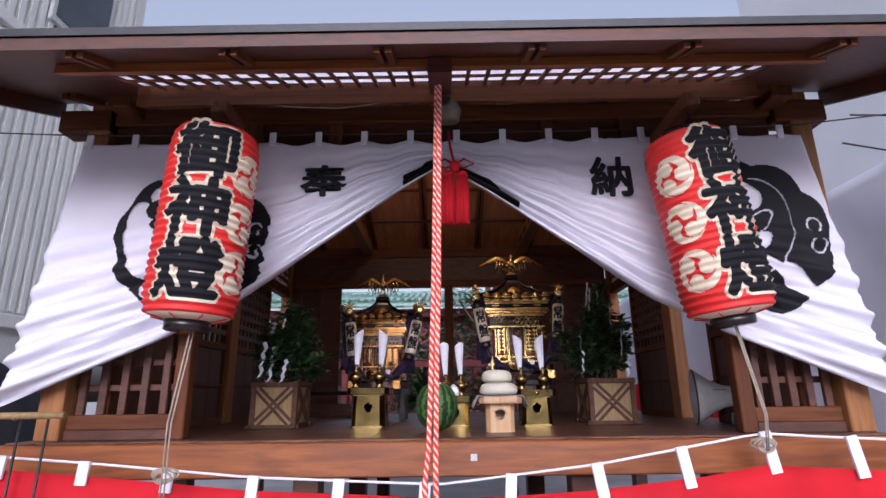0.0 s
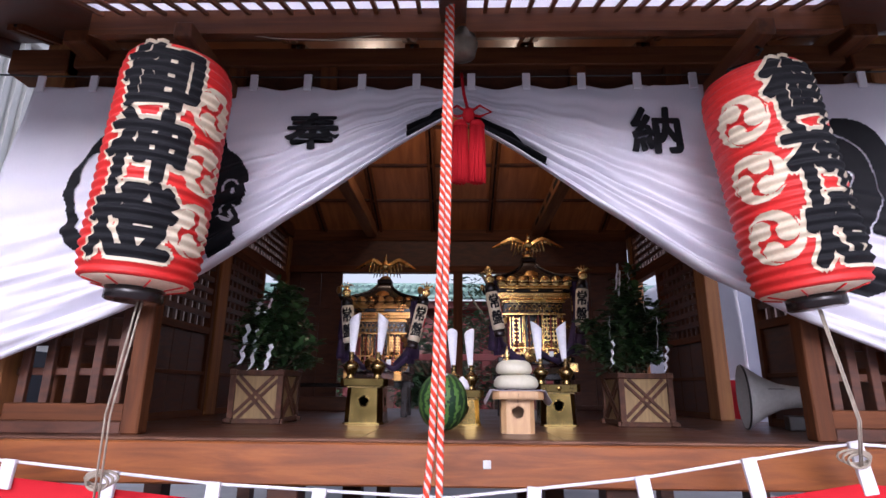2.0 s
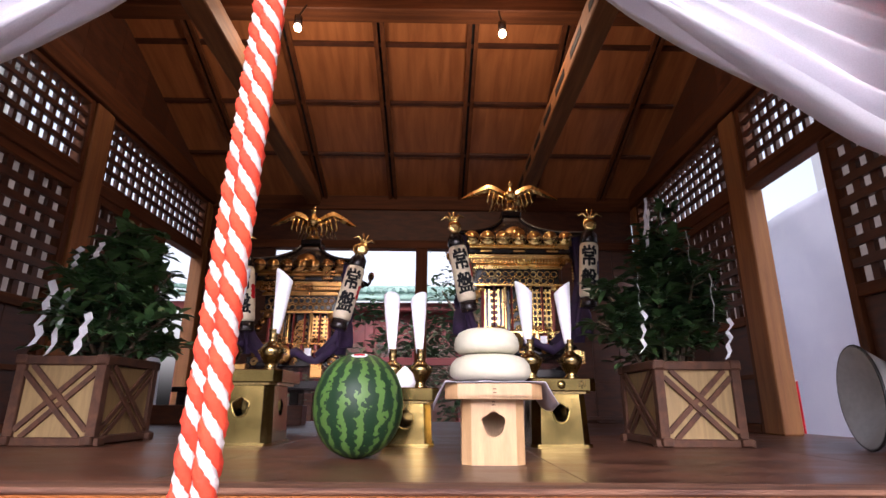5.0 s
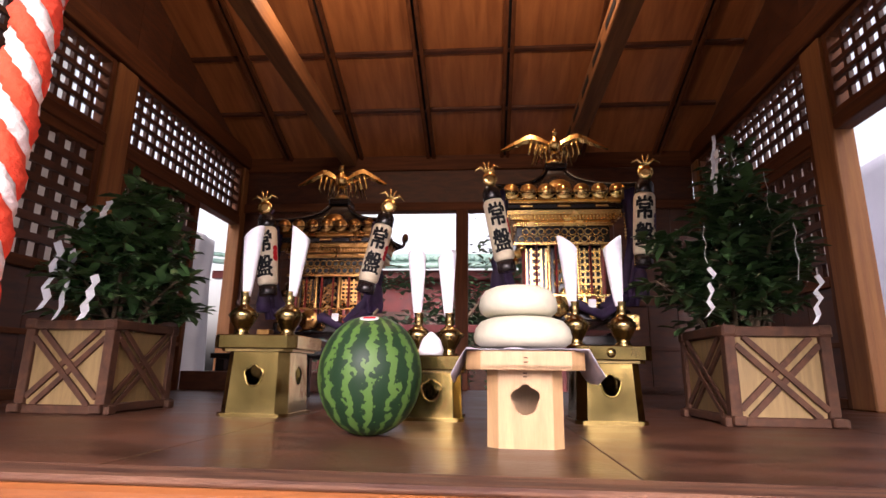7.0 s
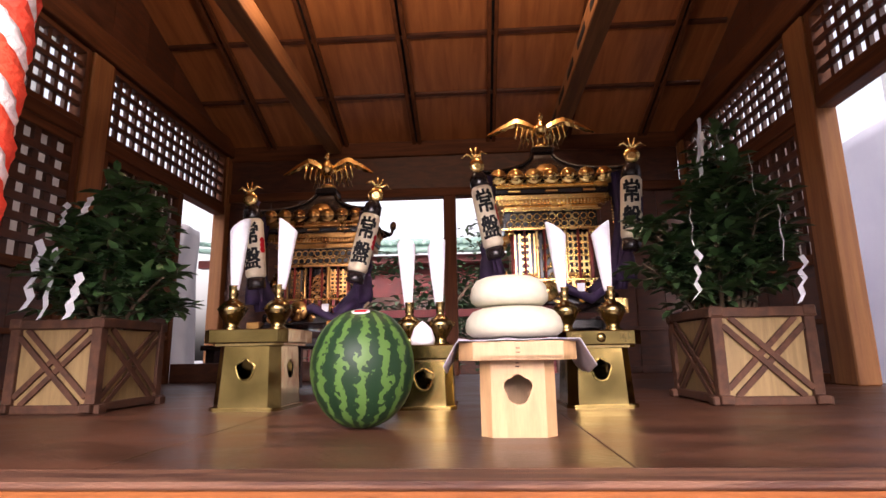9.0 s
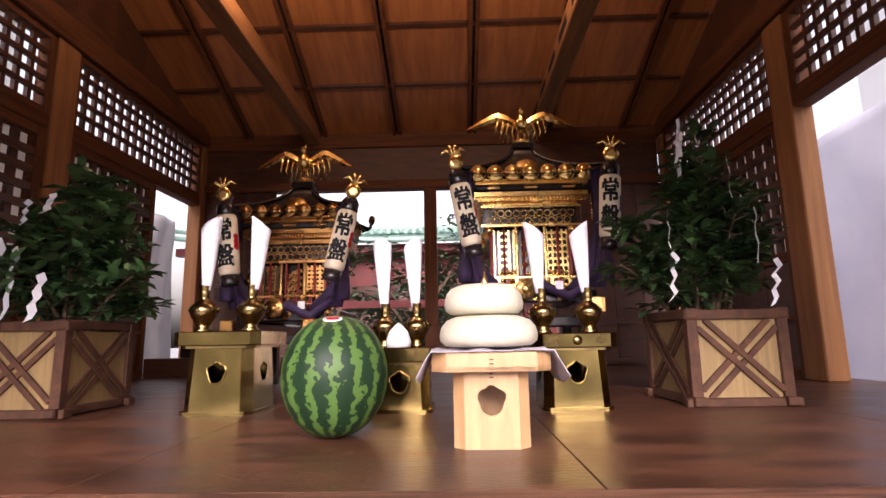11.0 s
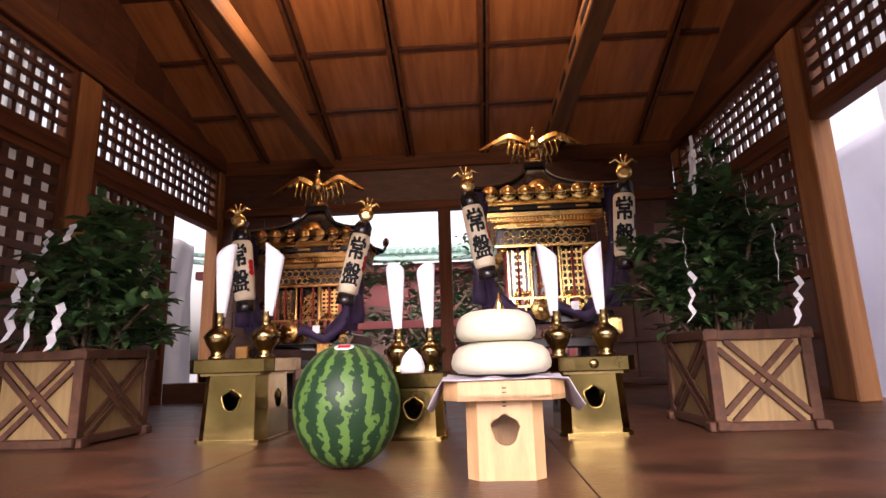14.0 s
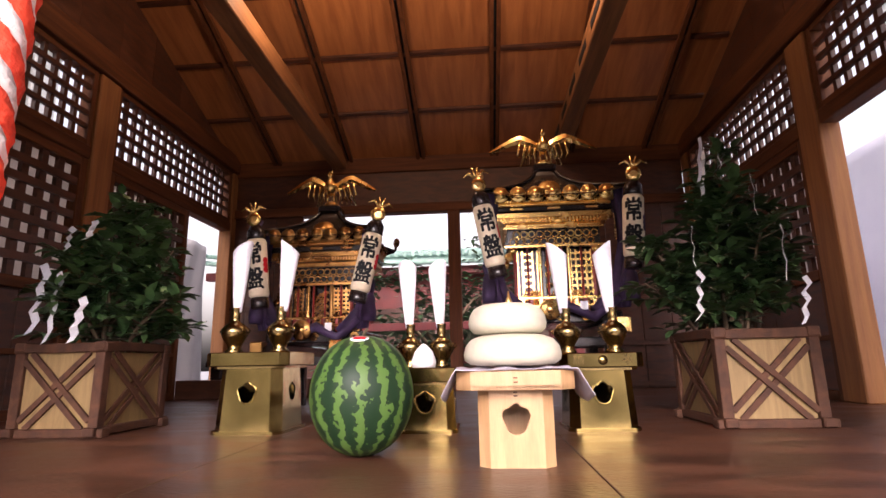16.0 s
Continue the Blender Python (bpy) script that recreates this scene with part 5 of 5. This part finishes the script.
    for k in range(4):
        pts = []
        for i in range(12):
            v = i / 11 * 0.96
            q = H * 1.03 * (1 - v) ** 1.5 * (1 - 0.18 * v) + 0.045
            p = Vector((q, -q, ze + 0.028 + (zp - ze - 0.02) * v + 0.03 * (1 - v) ** 3))
            pts.append(Matrix.Rotation(k * math.pi / 2, 3, "Z") @ p)
        d = (pts[0] - pts[3]).normalized()
        curl = [pts[0] + Vector((d.x, d.y, 0)) * 0.015 * s + Vector((0, 0, 0.05 * s * s)) for s in (1.0, 0.5)]
        curl += pts
        part("roof_ridge", tube(curl, [0.006, 0.009] + [0.009] * 12, 8), LACQUER, t, "roof ridge with curled end")
        part("ridge_scroll", lathe([(0.012, -0.006), (0.026, -0.004), (0.028, 0.0), (0.026, 0.004), (0.012, 0.006)], 16, (0, 0, 0), Matrix.Translation(curl[0]) @ pose(0, 0, 0, 90, 0, 45 + 90 * k)), G, t)
    for k in range(4):
        for i in range(7):
            q = -H * 0.88 + H * 1.76 * i / 6
            m = Matrix.Rotation(k * math.pi / 2, 4, "Z") @ pose(q, -H * 1.04, ze + 0.04, 90, 0, 0)
            o = part("crest_tile", lathe([(H * 0.135, -0.008), (H * 0.145, 0.0), (H * 0.125, 0.008), (H * 0.09, 0.003), (H * 0.075, 0.011), (0.0, 0.014)], 18, (0, 0, 0), m), G, t, "round gilt eave crest")
    part("eave_skirt", box(-H * 1.03, H * 1.03, -H * 1.02, H * 1.02, ze, ze + 0.022, 0.006), G, t)
    part("roof_crest", lathe([(0.05, -0.008), (0.056, 0.0), (0.048, 0.008), (0.03, 0.004), (0.02, 0.014), (0.0, 0.016)], 20, (0, 0, 0), pose(0, -H * 0.60, ze + w * 0.19, 62, 0, 0)), G, t, "round gilt crest on the roof")
    part("finial_base", box(-0.055, 0.055, -0.055, 0.055, zp, zp + 0.035, 0.006), LACQUER, t)
    part("finial_ball", lathe([(0.03, zp + 0.035), (0.045, zp + 0.045), (0.03, zp + 0.062), (0.015, zp + 0.07)], 16), G, t)
    phoenix(t, zp + 0.115, w / 0.5)
    # purple cords from the ridges to the base, and a knotted cord in front
    for sx in (-1, 1):
        a = Vector((sx * H * 1.08, -H * 1.08, ze + 0.05))
        pts = [a, a + Vector((0, -0.02, -0.12)), Vector((sx * H * 1.12, -H * 1.12, zb + 0.25)), Vector((sx * H * 0.98, -H * 1.05, zb + 0.06))]
        fine_pts = [pts[0].lerp(pts[1], u) if k == 0 else pts[k].lerp(pts[k + 1], u) for k in range(3) for u in (0, 0.33, 0.66)] + [pts[3]]
        for dx in (-0.016, 0.0, 0.016):
            part("cord", tube([p + Vector((dx, 0.01 * math.sin(40 * dx + p.z * 9), 0)) for p in fine_pts], 0.013, 7), PURPLE, t, "thick purple silk cord")
        part("cord_tassel", lathe([(0.03, -0.13), (0.034, -0.10), (0.026, -0.02), (0.014, 0.0), (0.010, 0.015)], 14, (sx * H * 1.12, -H * 1.14, zb + 0.22)), PURPLE, t)
    part("cord_knot", tube([Vector((-0.9 * H, -H * 1.06, zb + 0.10)), Vector((-0.4 * H, -H * 1.14, zb + 0.03)), Vector((0.1 * H, -H * 1.16, zb + 0.07)), Vector((0.5 * H, -H * 1.14, zb + 0.02)), Vector((0.9 * H, -H * 1.06, zb + 0.10))], 0.022, 8), PURPLE, t, "thick purple silk cord")
    for sx in (-1, 1):
        for i in range(3):
            part("bracket_carving", lathe([(0.004, -0.012), (0.020, -0.006), (0.022, 0.004), (0.010, 0.012)], 10, (0, 0, 0), pose(sx * H * (0.70 + 0.07 * i), -H * (0.74 + 0.05 * i), zt - 0.10 - 0.035 * i, 70, 0, 0)), G, t)
        part("side_cord", tube([Vector((sx * H * 1.0, -H * 0.95, ze)), Vector((sx * H * 1.10, -H * 1.0, zt - 0.10)), Vector((sx * H * 0.92, -H * 1.0, zb + 0.14)), Vector((sx * H * 0.55, -H * 1.08, zb + 0.04))], 0.030, 9), PURPLE, t, "bundle of purple silk cord")
    for px in (-0.45, -0.12, 0.12, 0.45):
        part("thin_column", lathe([(0.006, zb + 0.05), (0.005, zb + 0.06), (0.005, zt - 0.09)], 8, (H * px, -H * 0.70, 0)), RED_LAC, t)
    # small hanging bells and chains
    for sx in (-1, 1):
        bm = bmesh.new()
        for i in range(9):
            add_lathe(bm, [(0.002, 0), (0.006, 0.005), (0.002, 0.010)], 6, (sx * H * 0.98, -H * 0.98, zt + 0.03 - 0.014 * i))
        part("chain", bm, G, t)
    part("crest_plate", box(H * 0.28, H * 0.28 + 0.032, -H * 1.22, -H * 1.215, zb + 0.05, zb + 0.085, 0.001), PAPER, t, "small white crest plate")
    part("front_scroll", lathe([(0.02, -0.01), (0.042, -0.006), (0.046, 0.0), (0.040, 0.008), (0.022, 0.004), (0.016, 0.012), (0.0, 0.014)], 20, (0, 0, 0), pose(-H * 0.18, -H * 1.22, zb + 0.055, 90, 0, 0)), G, t, "round gilt scroll mount")
    return t


mikoshi(-0.525, 1.86, 0.30, 0.46, 0.36, "gilt and black lacquer portable shrine with phoenix and purple cords", False)
mikoshi(0.575, 1.86, 0.36, 0.54, 0.44, "larger gilt portable shrine with broad golden eaves and phoenix", True)


# ---- small paper lanterns on the shrines ----
def hand_lantern(x, y, z, lean, turn, mark, label):
    t = thing("small_lantern", label, "lantern", (x, y, z), 0, "small shrine lanterns")
    t.matrix_basis = pose(x, y, z, 0, lean, turn)
    R, hh = 0.042, 0.125
    part("shade", lathe([(R * 0.82, -hh), (R * 0.98, -hh + 0.012), (R, 0), (R * 0.98, hh - 0.012), (R * 0.82, hh)], 24), LCREAM, t, "cream paper shade")
    part("top_cap", lathe([(R * 0.86, hh), (R * 0.90, hh + 0.004), (R * 0.86, hh + 0.04), (R * 0.5, hh + 0.062), (0.012, hh + 0.07)], 20), LACQUER, t, "black top cap")
    part("bottom_cap", lathe([(R * 0.80, -hh - 0.045), (R * 0.88, -hh - 0.04), (R * 0.86, -hh)], 20), LACQUER, t, "black bottom cap")
    part("gilt_disc", lathe([(0.012, -0.003), (0.030, -0.002), (0.030, 0.002), (0.012, 0.003)], 18, (0, 0, 0), pose(0, -0.025, hh + 0.085, 90, 0, 0)), GOLD, t, "round gilt ornament")
    bm = bmesh.new()
    for s in (-1, 1):
        add_tube(bm, [(0, -0.02, hh + 0.11), (s * 0.03, -0.02, hh + 0.14), (s * 0.055, -0.02, hh + 0.125)], [0.006, 0.007, 0.002], 5)
        add_tube(bm, [(0, -0.02, hh + 0.11), (s * 0.012, -0.02, hh + 0.16)], [0.006, 0.003], 5)
    part("gilt_butterfly", bm, GOLD, t, "gilt ornament on top")

    def put(p):
        a = p.x / R
        return Vector(((R + 0.0015 - p.y) * math.sin(a), -(R + 0.0015 - p.y) * math.cos(a), p.z))
    for ch, zc in (("常", 0.052), ("盤", -0.055)):
        me = text_mesh("character", ch, 0.098, 0.0004, INK, lambda p, zc=zc: put(p + Vector((-0.004, 0, zc))), (0.74, 1.0), 0.0032)
        part("character", me, None, t, "black character")
    bm = bmesh.new()
    for k in range(3):
        c = Vector((0.047, 0, -0.012 + 0.02 * k))
        ring = [bm.verts.new(put(c + Vector((0.014 * math.cos(2 * math.pi * i / 10), 0, 0.014 * math.sin(2 * math.pi * i / 10)))) * 1.004) for i in range(10)]
        bm.faces.new(ring)
    part("mark", bm, mark, t)
    part("cord", tube([(0.0, 0.03, hh + 0.05), (0.01, 0.07, hh + 0.10)], 0.006, 6), PURPLE, t)


hand_lantern(-0.70, 1.40, 0.605, -6, 6, RED, "small cream paper lantern hung on the portable shrine")
hand_lantern(-0.235, 1.40, 0.615, 13, 14, RED, "small cream paper lantern tilted against the portable shrine")
hand_lantern(0.275, 1.32, 0.690, -11, 10, RED, "small cream paper lantern tilted beside the golden shrine")
hand_lantern(0.845, 1.34, 0.715, 4, -8, PURPLE, "small cream paper lantern hung upright on the golden shrine")

# small gilt ornament behind the rice cakes, stool at the back, stray offerings
orn = thing("gilt_ornament", "small gilt flame-shaped ornament behind the rice cakes", "ornament", (0.335, 1.20, 0))
part("stand", lathe([(0.04, 0.0), (0.04, 0.20), (0.03, 0.29), (0.016, 0.33)], 16), LACQUER, orn)
part("flame", lathe([(0.014, 0.33), (0.020, 0.35), (0.012, 0.38), (0.018, 0.40), (0.007, 0.43), (0.001, 0.455)], 14), GOLD, orn)
step = thing("low_bench", "low dark wooden bench at the back of the deck", "bench", (-1.15, 2.75, 0))
part("seat", box(-0.42, 0.45, -0.10, 0.10, 0.20, 0.235, 0.004), LACQUER, step)
part("lower_rail", box(-0.60, 0.45, -0.12, 0.02, 0.0, 0.12, 0.004), DARK_WOOD, step)
for sx in (-0.36, 0.38):
    part("leg", box(sx - 0.03, sx + 0.03, -0.08, 0.08, 0.121, 0.20, 0.003), LACQUER, step)
ball = tagged(new("white_paper_dome", mesh_of("white_paper_dome", lathe([(0.05, 0.0), (0.055, 0.02), (0.04, 0.06), (0.012, 0.085), (0.0, 0.09)], 20), PAPER)), "white salt cone on the small brass stand", "salt cone")
ball.matrix_basis = pose(0.055, 0.91, 0.189) @ Matrix.Diagonal((0.7, 0.7, 0.8, 1))

# black print marks on one tie beam
for i in range(7):
    y = 0.75 + 0.33 * i
    tagged(new("trim_print_bar", mesh_of("trim_print_bar", box(0.812, 0.8145, y, y + 0.2, 1.775, 1.815, 0), INK)), "black unreadable print on the side of a tie beam", "print", "", "structure")

# ---- ceiling lamps ----
for x, y, z in ((-0.59, 1.42, 2.06), (0.50, 1.42, 2.04)):
    l = thing("spot_lamp", "small lit lamp hung from the ridge beam", "lamp", (x, y, z))
    part("bulb", lathe([(0.004, -0.03), (0.016, -0.022), (0.02, -0.008), (0.014, 0.008)], 14), BULB, l, "glowing warm bulb")
    part("holder", lathe([(0.018, 0.006), (0.022, 0.01), (0.022, 0.06), (0.012, 0.07)], 14), LACQUER, l)
    part("stem", tube([(0, 0, 0.06), (0, 0.12, 0.24)], 0.005, 6), IRON, l)
    lamp = new("lamp_light", bpy.data.lights.new("lamp_light", "POINT"))
    lamp.data.energy, lamp.data.color, lamp.data.shadow_soft_size = LAMP_W, (1.0, 0.72, 0.42), 0.08
    lamp.location = (x, y - 0.01, z - 0.07)

# ---- what stands outside ----
def building(name, x0, x1, y0, y1, z1, m, label, ribs=0.0, face="x"):
    b = thing(name, label, "building")
    part("wall", box(x0, x1, y0, y1, GZ, z1, 0.02), m, b)
    part("roof_edge", box(x0 - 0.15, x1 + 0.15, y0 - 0.15, y1 + 0.15, z1, z1 + 0.25, 0.02), WHITE_WALL, b)
    return b


bl = building("clad_building", -12.0, -5.2, -4.0, 5.2, 11.0, SIDING, "tall building clad in pale ribbed siding beside the shrine yard")
bm = bmesh.new()
for i in range(60):
    y = -3.95 + 0.15 * i
    add_box(bm, -5.2, -5.15, y, y + 0.075, 1.2, 10.9)
tagged(part("siding_ribs", bm, SIDING, bl), "", "", "", "stuff")
for z in (1.0, 4.2, 4.45):
    part("ledge", box(-5.3, -5.08, -4.0, 5.2, z, z + 0.16, 0.01), SIDING, bl)
for y in (-1.5, 3.2):
    w = part("window", box(-5.16, -5.10, y, y + 1.1, 5.0, 7.8, 0.01), GREY_METAL, bl)
    part("pane", box(-5.11, -5.085, y + 0.07, y + 1.03, 5.1, 7.7, 0), GLASS_DARK, w)
part("shopfront", box(-5.16, -5.1, -3.0, 5.0, GZ, 0.6, 0.01), GLASS_DARK, bl, "dark ground floor front")
br_ = building("white_building", 6.0, 13.0, -2.0, 6.5, 8.5, WHITE_WALL, "plain white building beside the shrine yard")
for z in (2.2, 5.0):
    part("ledge", box(5.93, 6.02, -2.0, 6.5, z, z + 0.12, 0.01), WHITE_WALL, br_)
part("downpipe", box(5.9, 5.99, 1.4, 1.5, GZ, 8.4, 0.01), GREY_METAL, br_)
for a, b in (((2.4, 0.2, 1.75), (6.0, 1.5, 2.6)), ((2.4, 0.3, 1.62), (6.0, 2.0, 2.2)), ((2.5, -0.4, 1.2), (6.0, 0.8, 1.6))):
    tagged(new("overhead_wire", mesh_of("overhead_wire", tube([a, ((a[0] + b[0]) / 2, (a[1] + b[1]) / 2, (a[2] + b[2]) / 2 - 0.1), b], 0.006, 5), IRON)), "dark overhead wire between the buildings", "wire")

# tall banners beside the side doorways
def banner(x, y0, y1, z0, z1, label, cotton, red=None):
    t = thing("cloth_banner", label, "banner")

    def fn(u, v):
        y = y0 + (y1 - y0) * u
        return (x + (0.03 * math.sin(9 * u + 2 * v) + 0.012 * math.sin(26 * u + 9 * v + 2 * math.sin(5 * v))) * (1 - 0.5 * v) + 0.12 * v * u, y, z1 + (z0 - z1) * v - 0.05 * u * (1 - v))
    part("cloth", thicken(grid(fn, 40, 30), 0.003), cotton, t)
    if red:
        for z in (0.38, 0.22):
            st = part("stamp_frame", box(x + 0.098, x + 0.100, 3.42, 3.60, z, z + 0.13, 0), RED, t, "faded red seal mark")
            part("stamp_field", box(x + 0.1005, x + 0.102, 3.432, 3.588, z + 0.009, z + 0.121, 0), BANNER, st)
            for i in range(4):
                part("stamp_bar", box(x + 0.1025, x + 0.104, 3.445 + 0.036 * i, 3.462 + 0.036 * i, z + 0.018, z + 0.112, 0), RED, st)
    return t


banner(-2.5, 3.1, 4.2, -0.6, 1.42, "white cloth banner with red stamp marks hung beside the doorway", BANNER, True)
banner(2.75, 3.0, 6.5, -0.5, 1.6, "plain white cloth banner hung beside the doorway", CLOTH)
banner(3.4, 1.0, 5.0, -0.9, 1.9, "plain white cloth sheet hung outside the side doorway", CLOTH)
rd = thing("red_cloth_screen", "bright red cloth screen with white bottom edge outside", "cloth screen")
part("cloth", thicken(grid(lambda u, v: (2.62 + 0.02 * math.sin(20 * u), 2.7 + 4.6 * u, 0.30 - 0.65 * v), 20, 4), 0.003), RED, rd)
part("white_edge", thicken(grid(lambda u, v: (2.62 + 0.02 * math.sin(20 * u), 2.7 + 4.6 * u, -0.36 - 0.3 * v), 20, 3), 0.003), CLOTH, rd)
part("rope", tube([(2.61, 2.7, 0.30), (2.61, 7.3, 0.30)], 0.006, 6), WHITE, rd)

# far main hall behind the pavilion
hall = thing("main_hall", "shrine hall with green copper roof and vermilion timbers", "shrine hall", (0, 0, 0))
part("wall", box(-4.5, 4.0, 11.0, 15.0, GZ, 2.3, 0.02), VERMILION, hall)
for i in range(9):
    xx = -4.4 + 1.03 * i
    part("column", box(xx - 0.1, xx + 0.1, 10.85, 11.0, GZ, 2.3, 0.01), VERMILION, hall)
for i in range(8):
    xx = -4.4 + 1.03 * i
    part("shutter", box(xx + 0.14, xx + 0.89, 10.93, 10.99, -0.4, 1.4, 0.01), DARK_WOOD, hall)


def copper(u, v):
    x = -6.2 + 12.0 * u
    y = 9.9 + 3.4 * v
    return (x, y, 2.30 + 0.75 * max(0.0, v) ** 1.2 + 0.22 * (2 * u - 1) ** 6 * (1 - v))


part("roof", thicken(grid(copper, 40, 12), 0.10), COPPER, hall, "green weathered copper roof")
bm = bmesh.new()
for i in range(70):
    u = i / 69
    pts = [Vector(copper(u, j / 6)) + Vector((0, -0.02, 0.10)) for j in range(7)]
    add_tube(bm, pts, 0.045, 5)
tagged(part("roof_seam", bm, COPPER, hall, "rounded copper seams"), "", "", "", "stuff")
part("eave_beam", box(-5.8, 5.4, 10.3, 10.5, 2.05, 2.22, 0.01), VERMILION, hall)
part("ridge", box(-5.8, 5.4, 13.2, 13.5, 3.0, 3.22, 0.02), COPPER, hall)
rl = thing("vermilion_fence", "faded vermilion rail fence behind the pavilion", "fence", (0, 6.2, 0))
for z in (0.62,):
    part("rail", box(-3.2, 3.0, -0.04, 0.04, z, z + 0.10, 0.006), VERMILION, rl)
for i in range(5):
    part("post", box(-3.2 + 1.55 * i - 0.05, -3.2 + 1.55 * i + 0.05, -0.05, 0.05, GZ, 0.80, 0.006), VERMILION, rl)


def far_tree(x, y, h, r, seed):
    rng = random.Random(seed)
    t = thing("tree", "leafy green tree in the shrine yard", "tree", (x, y, GZ))
    part("trunk", tube([(0, 0, 0), (0.04, 0, h * 0.35), (0.0, 0.05, h * 0.7)], [0.16, 0.12, 0.05], 9), STEM, t)
    bm = bmesh.new()
    for i in range(7):
        a = rng.uniform(0, 6.28)
        add_tube(bm, [(0.02, 0, h * (0.3 + 0.05 * i)), (r * 0.6 * math.cos(a), r * 0.6 * math.sin(a), h * (0.5 + 0.06 * i))], [0.05, 0.015], 6)
    part("limbwork", bm, STEM, t)
    bm = bmesh.new()
    for i in range(2600):
        c = i % 26
        rr = random.Random(seed * 100 + c)
        cx, cy, cz = rr.gauss(0, r * 0.42), rr.gauss(0, r * 0.42), h * rr.uniform(0.4, 0.98)
        p = Vector((cx + rng.gauss(0, r * 0.17), cy + rng.gauss(0, r * 0.17), cz + rng.gauss(0, r * 0.14)))
        a = rng.uniform(0, 6.28)
        add_leaf(bm, p, Vector((math.cos(a), math.sin(a), rng.uniform(-0.5, 0.4))).normalized(), Vector((0, 0, 1)), rng.uniform(0.10, 0.17), 0.08)
    part("crown", bm, GREENERY, t)
    return t


far_tree(-0.4, 7.6, 2.6, 0.9, 3)
far_tree(0.9, 8.6, 5.2, 1.3, 4)
far_tree(-2.7, 8.8, 3.2, 1.0, 6)
wall_b = building("grey_house", -14.0, 16.0, 34.0, 40.0, 4.0, WHITE_WALL, "long pale house behind the shrine hall")
tagged(wall_b, "", "", "", "structure")
# unseen houses added to close the yard, kept low to let the sun in
building("unseen_house", -16.0, -3.0, -22.0, -16.0, 2.6, SIDING, "pale house added unseen behind the viewer to close the yard")
building("unseen_house", -1.5, 12.0, -23.0, -17.0, 2.2, WHITE_WALL, "white house added unseen behind the viewer to close the yard")
